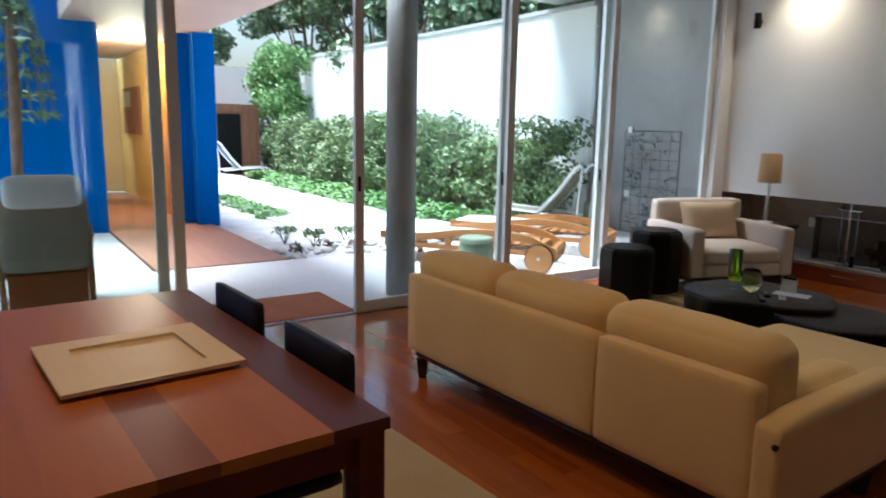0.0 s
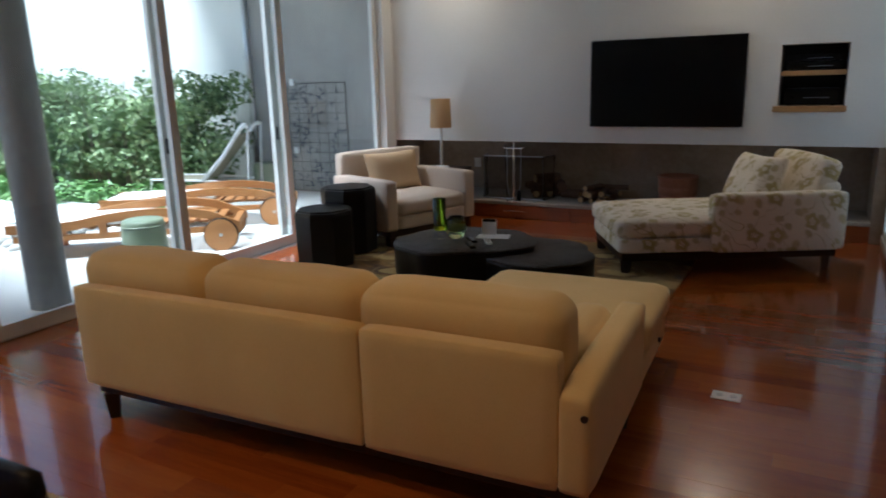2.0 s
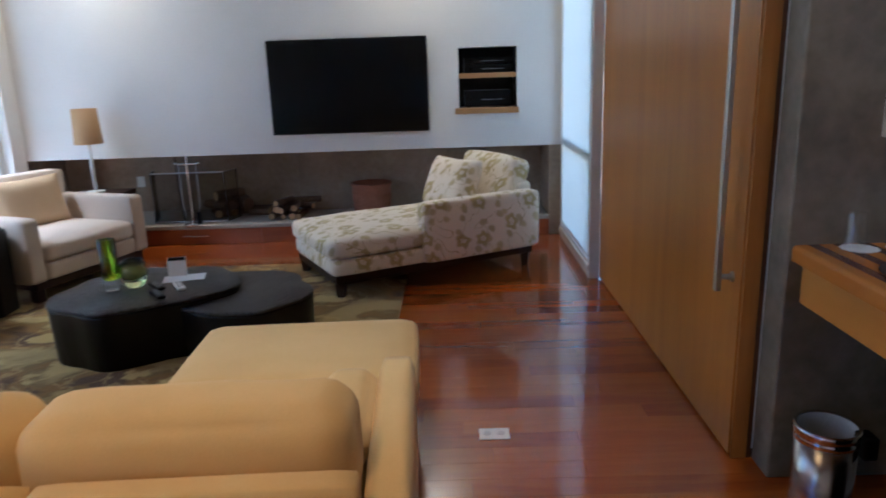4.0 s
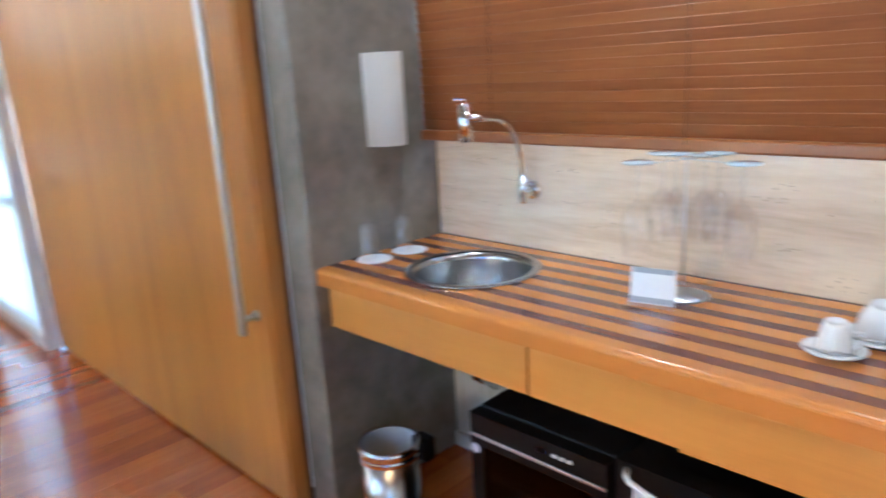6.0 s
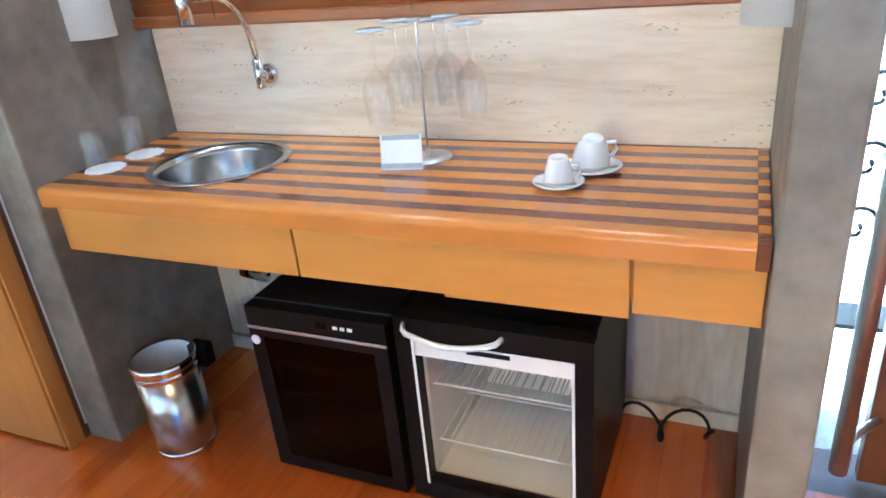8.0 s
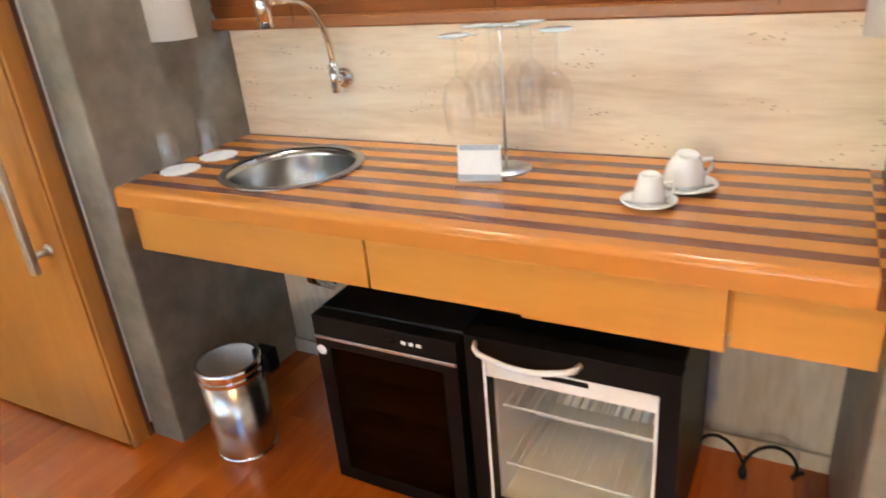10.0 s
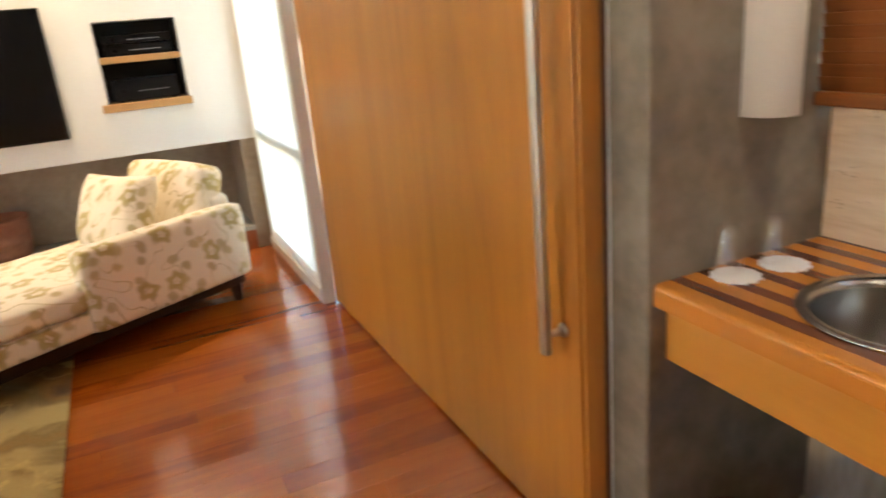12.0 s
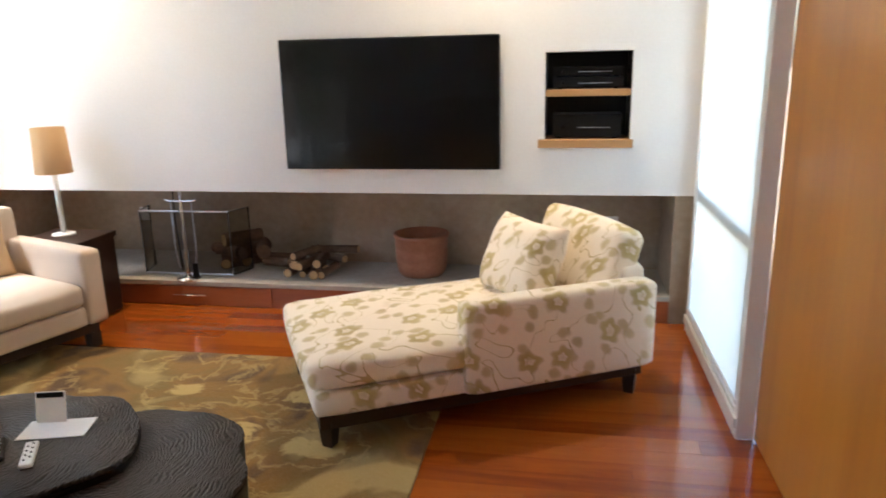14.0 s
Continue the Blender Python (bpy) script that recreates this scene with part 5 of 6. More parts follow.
def table_lamp():
    l = thing("table_lamp", -4.26, -0.25, 0.57, 0, "slim white table lamp with a tan drum shade", "lamp")
    part("foot", lathe([(0.075, 0), (0.075, 0.012), (0.015, 0.02)], 24), M["white_frame"], l, "", True)
    part("stem", cyl((0, 0, 0.015), (0, 0, 0.5), 0.016, n=14), M["white_frame"], l, "", True)
    part("shade", lathe([(0.118, 0.43), (0.104, 0.735), (0.102, 0.735), (0.116, 0.43)], 32, caps=False), M["amber_shade"], l, "tan cloth shade", True)
    part("spider", boxes((-0.104, 0.104, -0.003, 0.003, 0.5, 0.506)), M["steel"], l)


table_lamp()


def chaise():
    c = thing("chaise_longue", -1.93, -1.87, 0.0, 28.7, "cream chaise longue printed with olive-gold flowers", "chaise longue")
    f = M["floral"]
    part("base_frame", bx(0.07, 1.7, 0.012, 0.9, 0.108, 0.17, 0.005), M["dark_wood"], c, "dark wooden base rail")
    for x in (0.115, 1.66):
        for y in (0.055, 0.86):
            part("leg", lathe([(0.034, 0.0), (0.05, 0.14)], 4, x, y), M["dark_wood"], c, "tapered dark wooden leg")
    part("seat_base", cushion(0.05, 1.71, 0.0, 0.92, 0.165, 0.287, 0.03, 0.002), f, c, "", True)
    seat = cushion(0.03, 1.5, 0.0, 0.92, 0.283, 0.435, 0.05, 0.014, 13)
    for v in seat.verts:
        v.co.z += 0.008 * noise.noise(v.co * 4) if v.co.z > 0.4 else 0
    part("seat_cushion", seat, f, c, "", True)
    part("arm", cushion(0.735, 1.745, -0.035, 0.1, 0.165, 0.61, 0.035, 0.003, 11), f, c, "", True)
    part("back", cushion(1.6, 1.755, 0.08, 0.93, 0.165, 0.67, 0.05, 0.006), f, c, "", True)
    part("back_cushion", turned(cushion(-0.1, 0.09, 0.12, 0.9, 0.0, 0.43, 0.05, 0.02, 12), Matrix.Translation((1.56, 0.0, 0.42)) @ Matrix.Rotation(radians(19), 4, "Y")), f, c, "box cushion leaning on the back", True)
    part("loose_cushion", turned(pillow(0.56, 0.44, 0.25), Matrix.Translation((1.19, 0.53, 0.425)) @ Matrix.Rotation(radians(8), 4, "Z") @ Matrix.Rotation(radians(24), 4, "Y")), f, c, "plump loose cushion", True)


chaise()
fo = thing("floor_outlet", -0.91, -3.69, 0.0, 0, "small white outlet plate set in the wooden floor", "outlet")
part("plate", bx(-0.065, 0.065, -0.045, 0.045, 0.0005, 0.006, 0.002), M["white"], fo)
for i in (-1, 1):
    part("socket", cyl((0.03 * i, 0, 0.006), (0.03 * i, 0, 0.008), 0.016, n=14), M["alu"], fo)
so2 = thing("wall_outlet", -4.33, 0.82, 0.5, 0, "small white wall outlet beside the lamp", "outlet")
part("plate", bx(-0.04, 0.04, -0.012, 0.0, -0.055, 0.055, 0.003), M["white"], so2)
so = thing("wall_outlet", -0.5, 0.62, 0.52, 0, "small white wall outlet in the recess", "outlet")
part("plate", bx(-0.04, 0.04, -0.012, 0.0, -0.055, 0.055, 0.003), M["white"], so)



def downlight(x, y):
    d = thing("recessed_downlight", x, y, CEIL, 0, "unseen round white recessed ceiling downlight, lit warm", "ceiling light", "ceiling downlights")
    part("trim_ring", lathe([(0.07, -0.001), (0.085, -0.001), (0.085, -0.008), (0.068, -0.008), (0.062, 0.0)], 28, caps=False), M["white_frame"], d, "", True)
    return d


# trims for the spots, all out of view; dining and chaise ones are added
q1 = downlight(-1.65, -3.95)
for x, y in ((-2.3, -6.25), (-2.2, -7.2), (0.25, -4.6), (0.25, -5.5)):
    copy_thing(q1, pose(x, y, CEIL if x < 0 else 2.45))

# ---- dining corner ----
drg = thing("dining_rug", -3.0, -7.0, 0.0, 3.5, "plain cream flatwoven rug under the dining table", "rug")
part("weave", bx(-1.6, 1.6, -1.35, 1.38, 0, 0.01, 0.003), M["dining_rug"], drg)


def dining_table():
    t = thing("dining_table", -2.36, -6.92, 0.01, 3.7, "long polished table of mixed reddish boards", "dining table")
    ys = ((0.33, 0.5, -0.88, 0.88, "dark"), (0.04, 0.33, -0.88, 0.88, "warm"), (-0.1, 0.04, -0.88, 0.18, "warm"), (-0.1, 0.04, 0.18, 0.88, "mid"), (-0.3, -0.1, -0.88, 0.88, "warm"), (-0.5, -0.3, -0.88, 0.88, "warm"))
    for y0, y1, x0, x1, tone in ys:
        part("board", bx(x0, x1, y0 + 0.0001, y1 - 0.0001, 0.7, 0.735), M["table_" + tone], t, {"dark": "dark board", "mid": "brown board", "warm": "orange-brown board"}[tone])
    for s in (-1, 1):
        part("long_apron", bx(-0.8, 0.8, s * 0.45 - 0.012, s * 0.45 + 0.012, 0.6, 0.7, 0.002), M["table_dark"], t)
        part("end_apron", bx(s * 0.83 - 0.012, s * 0.83 + 0.012, -0.42, 0.42, 0.6, 0.7, 0.002), M["table_dark"], t)
        for q in (-1, 1):
            part("leg", bx(s * 0.83 - 0.04, s * 0.83 + 0.04, q * 0.45 - 0.04, q * 0.45 + 0.04, 0, 0.7, 0.004), M["table_dark"], t)


dining_table()


def dining_chair(x, y, rz):
    c = thing("dining_chair", x, y, 0.01, rz, "black leather dining chair with a low straight back", "chair", "dining chairs")
    part("seat", cushion(-0.23, 0.23, -0.46, -0.02, 0.4, 0.46, 0.025, 0.006, 6), M["black_leather"], c, "", True)
    part("backrest", cushion(-0.235, 0.235, -0.018, 0.018, 0.46, 0.825, 0.013, 0.001, 6), M["black_leather"], c, "black leather back", True)
    for s in (-0.21, 0.21):
        part("back_leg", bx(s - 0.012, s + 0.012, -0.014, 0.012, 0, 0.47, 0.003), M["steel"], c)
        part("front_leg", bx(s - 0.012, s + 0.012, -0.45, -0.425, 0, 0.41, 0.003), M["steel"], c)
    return c


dc = dining_chair(-2.02, -6.36, 3)
copy_thing(dc, pose(-2.735, -6.4, 0.01, 0, 0, 4))


def tray():
    t = thing("serving_tray", -2.32, -6.86, 0.746, 5, "rectangular pale wooden tray on the dining table", "tray")
    part("rim", boxes((-0.26, 0.26, 0.17, 0.265, 0.012, 0.024), (-0.26, 0.26, -0.265, -0.17, 0.012, 0.024), (-0.26, -0.17, -0.17, 0.17, 0.012, 0.024), (0.17, 0.26, -0.17, 0.17, 0.012, 0.024)), M["tray"], t)
    part("floor", bx(-0.2, 0.2, -0.2, 0.2, 0.0, 0.014, 0.002), M["tray"], t)


tray()

# ---- bar niche ----
wt = thing("worktop", 0.1, -4.062, 0.845, 0, "striped worktop of alternating amber and dark walnut strips", "worktop")
xs, wide = 0.0, []
while xs < 0.595:
    k = len(wide)
    w_ = 0.05 if k == 0 else (0.038 if k % 2 else 0.048)
    w_ = min(w_, 0.6 - xs)
    wide.append((xs, xs + w_, k % 2))
    xs += w_


def annulus_cut(x0, x1, y0, y1, cx, cy, r):
    """A strip from y0 to y1 broken where the round basin passes through."""
    steps = 6
    lo, hi = [], []
    if min(abs(x0 - cx), abs(x1 - cx)) >= r and not (x0 <= cx <= x1):
        return [("full",)]
    for i in range(steps + 1):
        x = x0 + (x1 - x0) * i / steps
        h = math.sqrt(max(0.0, r * r - (x - cx) ** 2))
        hi.append((x, cy + h))
        lo.append((x, cy - h))
    return [("a", hi, y1), ("b", lo, y0)]


SX, SY, SR = 0.285, -0.42, 0.188
for x0, x1, dark in wide:
    for piece in annulus_cut(x0, x1 - 0.0006, -1.86, 0.0, SX, SY, SR):
        if piece[0] == "full":
            bm = bx(x0, x1 - 0.0006, -1.86, 0.0, 0.0, 0.055, 0.0 if x0 == 0 else 0.0006, 1)
            if x0 == 0:
                lip = [e for e in bm.edges if all(v.co.x < 1e-4 and v.co.z > 0.05 for v in e.verts)]
                bmesh.ops.bevel(bm, geom=lip, offset=0.016, segments=5, profile=0.5, affect="EDGES")
        else:
            bm = bmesh.new()
            edge, far = piece[1], piece[2]
            ring = [(x, y) for x, y in edge] + [(edge[-1][0], far), (edge[0][0], far)]
            top = [bm.verts.new((x, y, 0.055)) for x, y in ring]
            bot = [bm.verts.new((x, y, 0.0)) for x, y in ring]
            bm.faces.new(top)
            bm.faces.new(bot[::-1])
            for i in range(len(ring)):
                j = (i + 1) % len(ring)
                bm.faces.new((top[i], top[j], bot[j], bot[i]))
        part("strip", bm, M["strip_dark"] if dark else M["strip_light"], wt)
for k, (x0, x1, dark) in enumerate(wide):
    part("end_block", bx(x0, x1 - 0.0006, -1.885, -1.8605, -0.002, 0.0555, 0.0015, 1), M["strip_light"] if dark else M["strip_dark"], wt)

ap = thing("drawer_unit", 0.14, -4.062, 0.0, 0, "honey-coloured drawer fronts hung under the worktop", "drawers")
for y0, y1 in ((-0.81, 0.0), (-1.632, -0.815), (-1.886, -1.637)):
    part("drawer_front", bx(0.0, 0.02, y0 + 0.001, y1 - 0.001, 0.693 if y1 > -1.6 else 0.7, 0.843, 0.002), M["drawer_wood"], ap)
part("drawer_lip", bx(0.003, 0.02, -1.631, -1.21, 0.684, 0.6935, 0.001), M["drawer_wood"], ap)
part("carcass", boxes((0.02, 0.5, -1.86, -0.80, 0.72, 0.84)), M["drawer_wood"], ap)

bs = setting("backsplash", bx(0.69, 0.705, -5.95, -4.06, 0.9, 1.25), M["plaster"], "polished travertine splashback behind the bar", "splashback")
for y0, y1 in ((-5.95, -4.06),):
    part("stone_panel", bx(0.676, 0.69, y0 + 0.0006, y1 - 0.0006, 0.9005, 1.26, 0.001, 1), M["travertine"], bs)

sk = thing("round_sink", 0.1 + SX, -4.062 + SY, 0.9, 0, "round stainless steel basin set in the worktop", "sink")
part("bowl", lathe([(0.0, -0.19), (0.02, -0.19), (0.14, -0.185), (0.17, -0.16), (0.181, -0.02), (0.184, 0.0), (0.205, 0.001), (0.21, 0.004), (0.205, 0.007), (0.186, 0.006)], 48, caps=False), M["basin_steel"], sk, "", True)
part("drain", lathe([(0.035, -0.189), (0.035, -0.185), (0.025, -0.183), (0, -0.183)], 20), M["chrome"], sk, "", True)
part("siphon", tube([(0, 0, -0.19), (0, 0, -0.36), (0.08, 0, -0.42), (0.15, 0, -0.36), (0.3, 0, -0.36)], 0.02, 10), M["chrome"], sk, "chrome drain pipe", True)


def tap():
    t = thing("wall_tap", 0.676, -4.5, 1.1, 0, "chrome wall-mounted swan-neck tap over the basin", "tap")
    part("flange", cyl((0, 0, 0), (-0.014, 0, 0), 0.03, n=20), M["chrome"], t, "", True)
    part("valve", cyl((-0.014, 0, 0), (-0.055, 0, 0), 0.017, n=16), M["chrome"], t, "", True)
    part("elbow", cyl((-0.055, 0, -0.035), (-0.055, 0, 0.05), 0.015, n=16), M["chrome"], t, "", True)
    pts = [(-0.055, 0, 0.05)]
    for i in range(11):
        a = math.pi / 2 * i / 10
        pts.append((-0.055 - 0.15 * (1 - math.cos(a)), 0.0, 0.07 + 0.18 * math.sin(a)))
    pts.append((-0.3, 0, 0.255))
    part("spout", tube(pts, 0.0105, 12), M["chrome"], t, "", True)
    part("outlet", cyl((-0.315, 0, 0.298), (-0.315, 0, 0.19), 0.019, n=18), M["chrome"], t, "", True)
    part("lever", tube([(-0.315, 0, 0.298), (-0.315, 0.0, 0.31), (-0.345, 0.012, 0.312)], 0.005, 8), M["chrome"], t, "", True)


tap()


def tumbler(x, y):
    g = thing("tumbler", x, y, 0.905, 0, "upturned clear glass tumbler on a paper doily", "glass", "tumblers by the sink")
    part("glass_body", lathe([(0.034, 0.0), (0.029, 0.112), (0.026, 0.117), (0.0, 0.118)], 24, caps=False), M["stemware"], g, "", True)
    return g


def doily(x, y):
    d = thing("doily", x, y, 0.9005, 0, "white scalloped paper doily on the worktop", "doily", "doilies")
    part("paper", lathe([(0.058, 0.0), (0.058, 0.002), (0.0, 0.003)], 48, lobes=12, amp=0.05), M["white"], d)
    return d


d1 = doily(0.285, -4.135)
tu = tumbler(0.275, -4.12)
copy_thing(d1, pose(0.43, -4.15, 0.9005))
copy_thing(tu, pose(0.42, -4.13, 0.905))

RX, RY = 0.50, -5.10
rk = thing("stemware_rack", RX, RY, 0.9, 0, "thin steel stand hung with upside-down wine glasses", "glass rack")
part("base", lathe([(0.065, 0), (0.065, 0.005), (0.0, 0.007)], 32), M["steel"], rk, "", True)
part("pole", cyl((0, 0, 0.005), (0, 0, 0.357), 0.0028, n=10), M["steel"], rk, "", True)
SPOTS = ((-0.125, 0.061), (0.041, 0.081), (0.071, 0.062), (0.1, -0.003), (0.095, -0.042), (-0.031, -0.151))
for i, (gx, gy) in enumerate(SPOTS):
    part("arm", cyl((0, 0, 0.353), (gx * 0.9, gy * 0.9, 0.353), 0.0012, n=6), M["steel"], rk)
wg = thing("wine_glass", RX + SPOTS[0][0], RY + SPOTS[0][1], 0.9, 0, "clear wine glass hanging upside down from the rack", "wine glass", "hanging wine glasses")
# foot's whitish blue stands for daylight glinting in the glass
part("glass_foot", lathe([(0.0, 0.362), (0.036, 0.361), (0.039, 0.3585), (0.036, 0.356), (0.008, 0.352), (0.0, 0.3515)], 28), M["glass_foot"], wg, "glass foot with a bright glint put into its pale colour", True)
part("glass_body", lathe([(0.0045, 0.351), (0.004, 0.336), (0.0035, 0.27), (0.012, 0.262), (0.03, 0.244), (0.038, 0.215), (0.038, 0.185), (0.032, 0.13)], 28, caps=False), M["stemware"], wg, "", True)
for i, (gx, gy) in enumerate(SPOTS[1:]):
    copy_thing(wg, pose(RX + gx, RY + gy, 0.9 - 0.004 * (i % 3)))

ch = thing("card_stand", 0.385, -5.075, 0.9, -78, "white printed card in a clear stand on the worktop", "card")
part("card", turned(bx(-0.055, 0.055, -0.002, 0.002, 0.006, 0.095, 0.0008), Matrix.Rotation(radians(-12), 4, "X")), M["white"], ch)
part("stand", bx(-0.058, 0.058, -0.028, 0.025, 0, 0.006, 0.001), M["crystal"], ch, "clear acrylic stand")
part("colour_band", turned(bx(-0.055, 0.055, -0.0035, -0.0022, 0.008, 0.022), Matrix.Rotation(radians(-12), 4, "X")), M["grey_cloth"], ch, "grey printed band")
part("picture_band", turned(bx(-0.05, 0.05, -0.0035, -0.0022, 0.082, 0.095), Matrix.Rotation(radians(-12), 4, "X")), M["grey_cloth"], ch, "grey printed band")


def cup(x, y, rz, big):
    c = thing("cup_and_saucer", x, y, 0.9, rz, ("large" if big else "small") + " white porcelain cup lying upturned on its saucer", "cup", "cups on the worktop")
    k = 1.12 if big else 0.92
    part("saucer", lathe([(0.028 * k, 0.0), (0.03 * k, 0.004), (0.062 * k, 0.012), (0.066 * k, 0.016), (0.06 * k, 0.016), (0.03 * k, 0.008), (0, 0.008)], 32), M["porcelain"], c, "", True)
    tip = Matrix.Translation((0.0, 0.006, 0.018 if big else 0.011)) @ Matrix.Rotation(radians(14 if big else 6), 4, "X")
    part("cup", turned(lathe([(0.041 * k, 0.0), (0.04 * k, 0.012 * k), (0.036 * k, 0.033 * k), (0.029 * k, 0.05 * k), (0.023 * k, 0.057 * k), (0.022 * k, 0.062 * k), (0.02 * k, 0.0625 * k), (0.019 * k, 0.06 * k), (0.0, 0.06 * k), (0.0, 0.055 * k), (0.03 * k, 0.036 * k), (0.038 * k, 0.0)] if big else [(0.038 * k, 0.0), (0.0345 * k, 0.028 * k), (0.027 * k, 0.056 * k), (0.0235 * k, 0.066 * k), (0.02 * k, 0.067 * k), (0.019 * k, 0.065 * k), (0.0, 0.065 * k), (0.0, 0.058 * k), (0.03 * k, 0.028 * k), (0.035 * k, 0.0)], 28, caps=False), tip), M["porcelain"], c, "", True)
    part("handle", turned(tube([(0.031 * k, 0, 0.045 * k), (0.05 * k, 0, 0.046 * k), (0.055 * k, 0, 0.028 * k), (0.045 * k, 0, 0.012 * k), (0.034 * k, 0, 0.012 * k)], 0.0045 * k, 8), tip), M["porcelain"], c, "", True)
    part("teaspoon", tube([(-0.055 * k, -0.02, 0.017), (-0.01, -0.045 * k, 0.018), (0.045 * k, -0.035 * k, 0.019)], 0.003, 6), M["steel"], c, "steel teaspoon", True)


cup(0.335, -5.5, -80, False)
cup(0.455, -5.552, -60, True)


def niche_lamp(x, y, z, s):
    l = thing("niche_sconce", x, y, z, 0, "white card wall lamp on the cement wall", "wall lamp", "pair of niche lamps")
    bm = bmesh.new()
    n = 14
    prof = [(0.068 * math.cos(math.pi * i / n), -s * 0.095 * math.sin(math.pi * i / n)) for i in range(n + 1)]
    ring = []
    for z in (0.0, 0.3):
        ring.append([bm.verts.new((x, y_, z)) for x, y_ in prof])
    for i in range(n):
        bm.faces.new((ring[0][i], ring[0][i + 1], ring[1][i + 1], ring[1][i]))
    bmesh.ops.solidify(bm, geom=bm.faces[:], thickness=0.003)
    part("shade", bm, M["shade"], l, "white curved shade", True)
    part("back_plate", bx(-0.06, 0.06, -0.004 if s > 0 else 0.0, 0.0 if s > 0 else 0.004, 0.02, 0.28, 0.001), M["white"], l)


niche_lamp(0.425, -4.06, 1.26, 1)
niche_lamp(0.44, -5.95, 1.235, -1)

bl = thing("wooden_blind", 0.62, -5.0, 1.255, 0, "closed mahogany slatted blind over the bar", "blind")
part("bottom_rail", bx(-0.02, 0.03, -0.9485, 0.9385, 0.0, 0.035, 0.006), M["slat"], bl)
slat_me = mesh_of("slat", turned(bx(-0.021, 0.021, -0.9485, 0.9385, -0.0015, 0.0015, 0.0008, 1), Matrix.Rotation(radians(74), 4, "Y")), M["slat"])
for i in range(33):
    o = new("slat", slat_me)
    o.parent = bl
    o.location = (0.0, 0, 0.05 + 0.0295 * i)
part("head_rail", bx(-0.03, 0.03, -0.93, 0.93, 1.03, 1.09, 0.004), M["slat"], bl)
for y in (-0.7, -0.05, 0.6):
    part("ladder_cord", cyl((-0.026, y, 0.02), (-0.026, y, 1.05), 0.0012, n=6), M["dark_wood"], bl)
part("pull_cord", cyl((-0.035, -0.78, 0.12), (-0.035, -0.78, 1.03), 0.0015, n=6), M["white"], bl)
for z in (0.1, 0.16, 0.22):
    part("cord_tassel", cyl((-0.035, -0.78, z), (-0.035, -0.78, z + 0.03), 0.007, 0.004, 10), M["white"], bl)
bw_ = setting("window_2", boxes((0.7, 0.8, -5.95, -4.06, 2.2, 2.3), (0.7, 0.8, -5.95, -4.06, 1.25, 1.28)), M["white_frame"], "window behind the wooden blind", "window")
part("pane", bx(0.74, 0.746, -5.95, -4.06, 1.28, 2.2), M["clear"], bw_).visible_shadow = False


def wine_cooler():
    f = thing("wine_cooler", 0.15, -4.877, 0.0, 0, "black wine cooler with a dark glass door", "wine cooler")
    part("cabinet", bx(0.045, 0.5, -0.217, 0.217, 0.02, 0.58, 0.006), M["black"], f)
    d = part("door", frame_yz(0.0, 0.042, -0.217, 0.217, 0.02, 0.575, -0.175, 0.175, 0.06, 0.48), M["black"], f)
    part("door_pane", bx(0.004, 0.008, -0.175, 0.175, 0.06, 0.48), M["smoked"], d, "dark tinted glass")
    part("trim", bx(-0.004, 0.0, -0.217, 0.217, 0.506, 0.514, 0.001), M["alu"], d, "thin silver trim")
    for i in range(3):
        part("indicator", bx(-0.002, 0.0, -0.075 - 0.022 * i, -0.062 - 0.022 * i, 0.54, 0.549), M["white"], d)
    part("display", bx(-0.002, 0.0, -0.04, -0.01, 0.537, 0.552), M["gloss_black"], d)
    part("badge", cyl((-0.002, 0.2, 0.468), (0.0, 0.2, 0.468), 0.015, n=20), M["white"], d, "round white badge")
    for i in range(3):
        part("shelf", bx(0.02, 0.04, -0.17, 0.17, 0.15 + 0.11 * i, 0.158 + 0.11 * i, 0.002), M["steel"], f)
    for x in (0.08, 0.48):
        for y in (-0.18, 0.18):
            part("foot", cyl((x, y, 0), (x, y, 0.03), 0.02, n=12), M["black"], f)


wine_cooler()


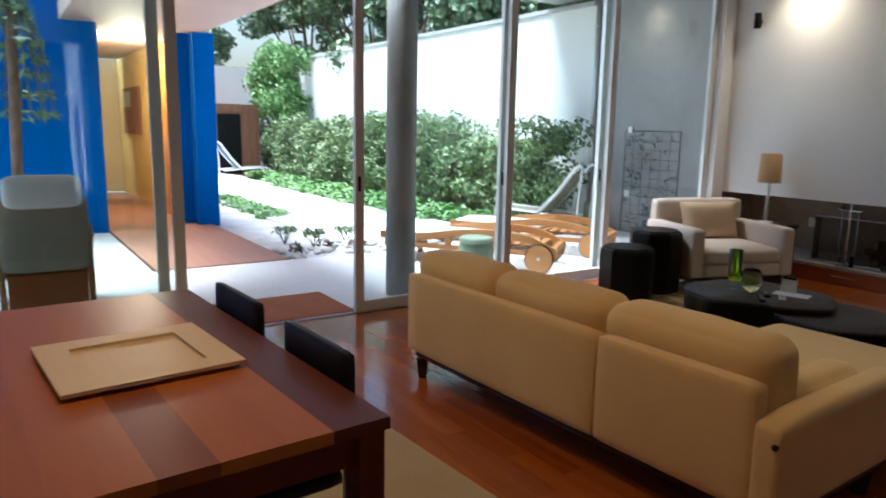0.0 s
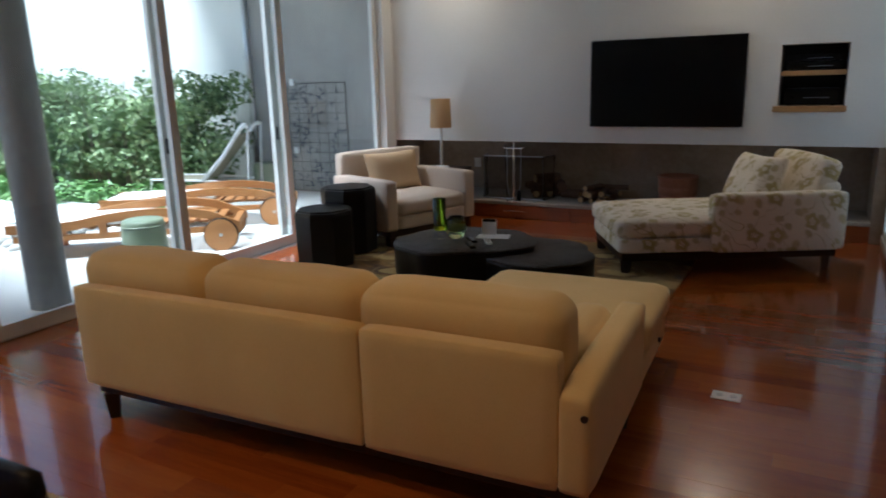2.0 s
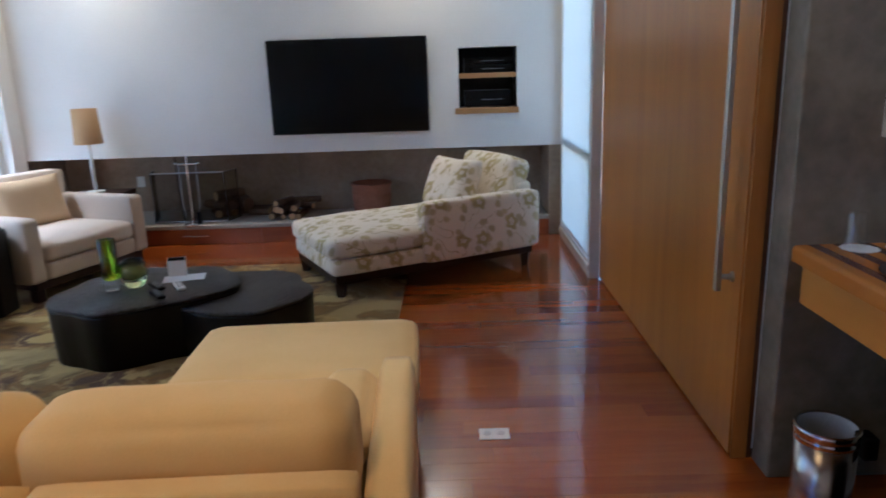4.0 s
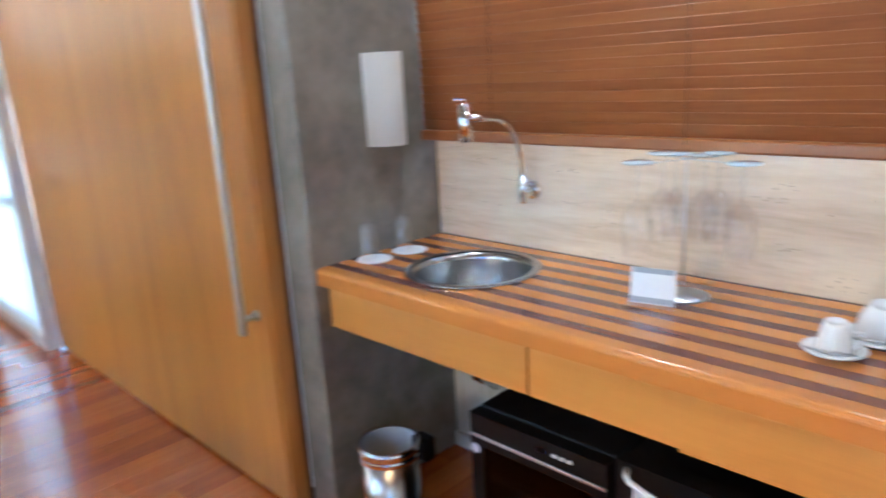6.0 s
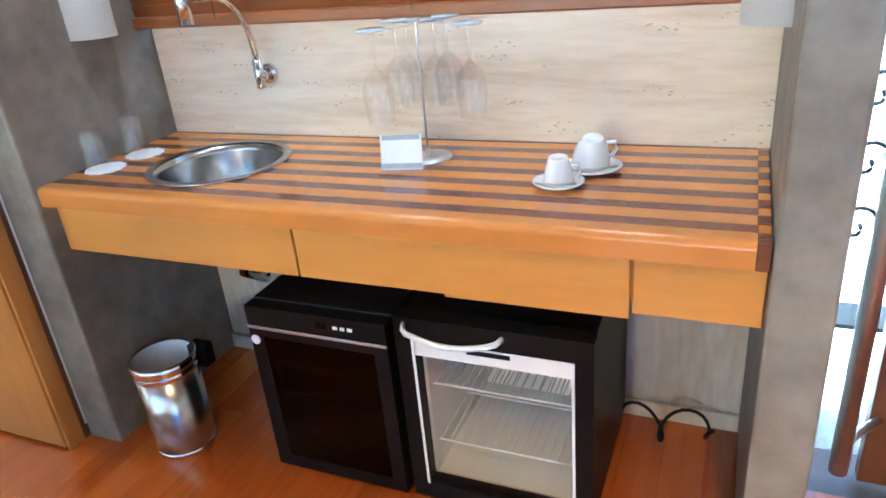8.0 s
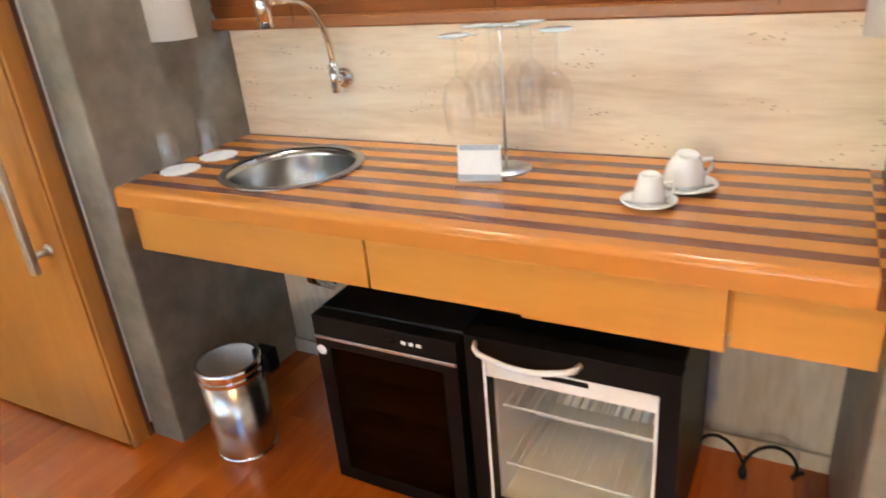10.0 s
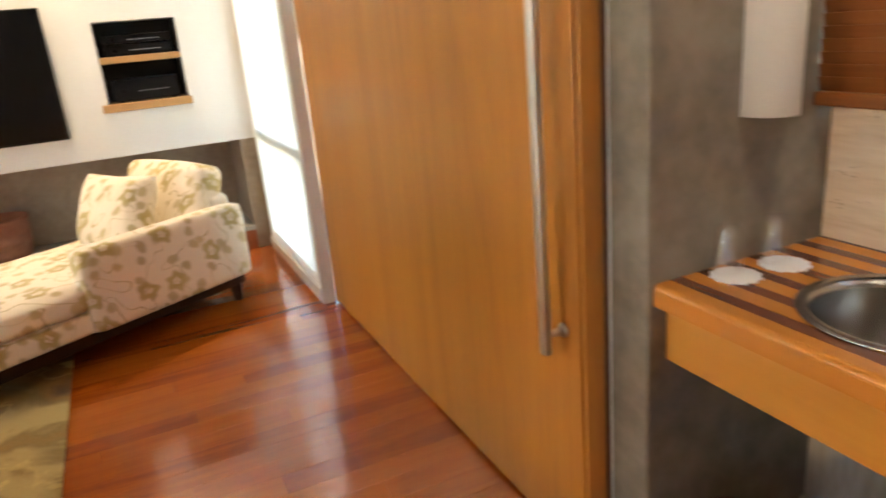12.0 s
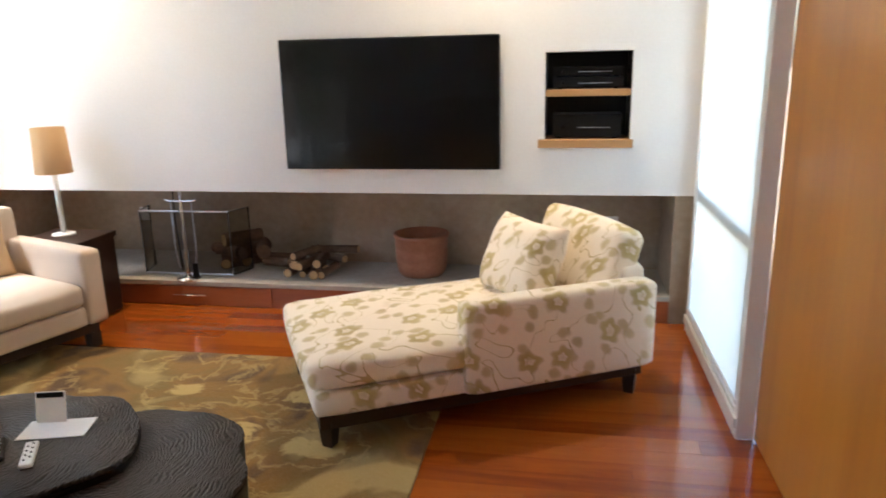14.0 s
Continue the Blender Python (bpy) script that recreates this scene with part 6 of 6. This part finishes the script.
def drinks_fridge():
    f = thing("drinks_fridge", 0.15, -5.37, 0.0, 0, "black drinks fridge with a clear glass door and wire shelves", "fridge")
    for name, dims in (("side_panel", (0.05, 0.53, -0.245, -0.21, 0.03, 0.6)), ("side_panel", (0.05, 0.53, 0.21, 0.245, 0.03, 0.6)), ("top_panel", (0.05, 0.53, -0.21, 0.21, 0.56, 0.6)), ("bottom_panel", (0.05, 0.53, -0.21, 0.21, 0.03, 0.06)), ("rear_panel", (0.51, 0.53, -0.21, 0.21, 0.06, 0.56))):
        part(name, bx(*dims), M["black"], f)
    part("liner", boxes((0.06, 0.5, -0.209, -0.2, 0.061, 0.559), (0.06, 0.5, 0.2, 0.209, 0.061, 0.559), (0.495, 0.508, -0.2, 0.2, 0.061, 0.559), (0.06, 0.495, -0.2, 0.2, 0.061, 0.07), (0.06, 0.495, -0.2, 0.2, 0.55, 0.559)), M["fridge_in"], f)
    d = part("door", frame_yz(0.0, 0.045, -0.25, 0.25, 0.03, 0.605, -0.205, 0.205, 0.08, 0.545), M["black"], f)
    part("name_strip", bx(0.006, 0.02, -0.205, 0.205, 0.495, 0.545, 0.001), M["fridge_in"], d, "pale strip with a dark name mark")
    part("name_mark", bx(0.0045, 0.006, -0.05, 0.06, 0.522, 0.535), M["black"], d, "dark name mark")
    part("door_pane", bx(0.012, 0.018, -0.205, 0.205, 0.08, 0.495), M["fridge_pane"], d)
    pts = [(0.0, 0.222, 0.585), (-0.022, 0.214, 0.584)] + [(-0.034, 0.2 - 0.0235 * i, 0.581 - 0.002 * i / 9 - 0.017 * math.sin(math.pi * i / 9)) for i in range(10)] + [(-0.022, -0.027, 0.58), (0.0, -0.034, 0.581)]
    bm = tube(pts, 0.0065, 10)
    for v in bm.verts:
        v.co.z = 0.575 + (v.co.z - 0.575) * 1.25
    part("handle", bm, M["white_frame"], d, "curved white handle", True)
    for s in (-0.2055, 0.1985):
        part("edge_trim", bx(-0.003, 0.0, s, s + 0.007, 0.08, 0.545), M["white_frame"], d)
    for z in (0.17, 0.36):
        bm = bmesh.new()
        for i in range(16):
            y = -0.19 + 0.38 * i / 15
            add_cyl(bm, (0.08, y, z), (0.5, y, z), 0.0022, n=5)
        for x in (0.08, 0.3, 0.5):
            add_cyl(bm, (x, -0.195, z), (x, 0.195, z), 0.003, n=5)
        part("wire_shelf", bm, M["white_frame"], f, "white wire shelf")
    for x in (0.08, 0.5):
        for y in (-0.2, 0.2):
            part("foot", cyl((x, y, 0), (x, y, 0.03), 0.02, n=12), M["black"], f)


drinks_fridge()


def pedal_bin():
    b = thing("waste_bin", 0.165, -4.275, 0.0, 0, "brushed steel waste bin with a black inner ring", "bin")
    part("body", lathe([(0.093, 0.012), (0.0945, 0.02), (0.0985, 0.29), (0.0965, 0.29), (0.0925, 0.02)], 36, caps=False), M["bin_steel"], b, "", True)
    part("base_ring", lathe([(0.09, 0.0), (0.096, 0.003), (0.096, 0.016), (0.091, 0.018)], 36), M["chrome"], b, "", True)
    part("top_band", lathe([(0.098, 0.285), (0.103, 0.29), (0.103, 0.305), (0.099, 0.31), (0.104, 0.315), (0.104, 0.333), (0.098, 0.34), (0.092, 0.336)], 36, caps=False), M["chrome"], b, "ribbed chrome rim", True)
    part("inner_lining", lathe([(0.092, 0.334), (0.086, 0.06), (0.0, 0.06)], 36, caps=False), M["grey_cloth"], b, "blue-grey inner lining", True)
    part("hinge", bx(0.07, 0.118, -0.1, -0.03, 0.255, 0.335, 0.008), M["black"], b)


pedal_bin()
cord = thing("power_cord", 0.6, -5.78, 0.0, 0, "tangled black power cord behind the fridge", "cable")
part("cable", tube([(-0.06, 0.2, 0.03)] + [(0.0 + 0.04 * math.sin(i * 0.31), 0.17 - 0.0085 * i + 0.03 * math.sin(i * 0.42), 0.012 + 0.075 * math.sin(i * 0.21 + 0.1) ** 2 + 0.02 * math.sin(i * 0.05)) for i in range(36)], 0.0055, 6), M["black"], cord, "", True)
part("plug", bx(-0.08, -0.045, 0.185, 0.215, 0.01, 0.045, 0.005), M["white"], cord)
pi = thing("supply_pipe", 0.66, -4.62, 0.0, 0, "chrome water supply pipe under the basin", "pipe")
part("riser", tube([(0.03, 0, 0.45), (0.0, 0, 0.45), (-0.02, 0, 0.52), (-0.1, 0.03, 0.72)], 0.008, 8), M["chrome"], pi, "", True)
part("valve", cyl((0.03, 0, 0.45), (-0.03, 0, 0.45), 0.016, n=12), M["chrome"], pi, "", True)

# ---- floorboards, last ----
fl = setting("floor", bx(-5.1, 0.9, BACK, 0.9, -0.016, -0.012), M["dark_wood"], "glossy reddish jatoba floorboards", "floor")
PW = 0.115
lengths = (0.7, 1.0, 1.3, 1.6)
plank_me = {l: mesh_of("plank", bx(0.0003, l - 0.0003, 0.0003, PW - 0.0003, -0.012, 0.0), M["floor"]) for l in lengths}
rng = random.Random(11)
rest = []
rows = int((0.02 - BACK) / PW)
for j in range(rows):
    y = 0.0 - (j + 1) * PW
    x = -5.1 - rng.random() * 0.6
    xmax = 0.08 if y > -4.0 else (0.705 if y > -6.06 else 0.5)
    while x < xmax - 0.05:
        l = rng.choice(lengths)
        x1 = min(x + l, xmax)
        x0 = max(x, -4.94)
        if x1 - x0 > 0.05:
            if -6.4 < y and x0 == x and x1 == x + l and len(fl.children) < 300:
                o = new("plank", plank_me[l])
                o.parent = fl
                o.matrix_basis = pose(x0, y, 0, rng.uniform(-0.045, 0.045), rng.uniform(-0.006, 0.006), 0)
            else:
                rest.append((x0, x1, y))
        x += l
verts, faces = [], []
for x0, x1, y in rest:
    g = 0.0003
    b = len(verts)
    h0, h1 = rng.uniform(-0.00005, 0.00005), rng.uniform(-0.00005, 0.00005)
    verts += [(x0 + g, y + g, h0), (x1 - g, y + g, h0), (x1 - g, y + PW - g, h1), (x0 + g, y + PW - g, h1), (x0 + g, y + g, -0.012), (x1 - g, y + g, -0.012), (x1 - g, y + PW - g, -0.012), (x0 + g, y + PW - g, -0.012)]
    faces += [(b, b + 1, b + 2, b + 3), (b, b + 4, b + 5, b + 1), (b + 1, b + 5, b + 6, b + 2), (b + 2, b + 6, b + 7, b + 3), (b + 3, b + 7, b + 4, b)]
me = bpy.data.meshes.new("planks_far")
me.from_pydata(verts, [], faces)
me.materials.append(M["floor_joined"])
ob = new("planks", me)
ob.parent = fl
tagged(ob, "reddish jatoba floorboards", "", "", "stuff")
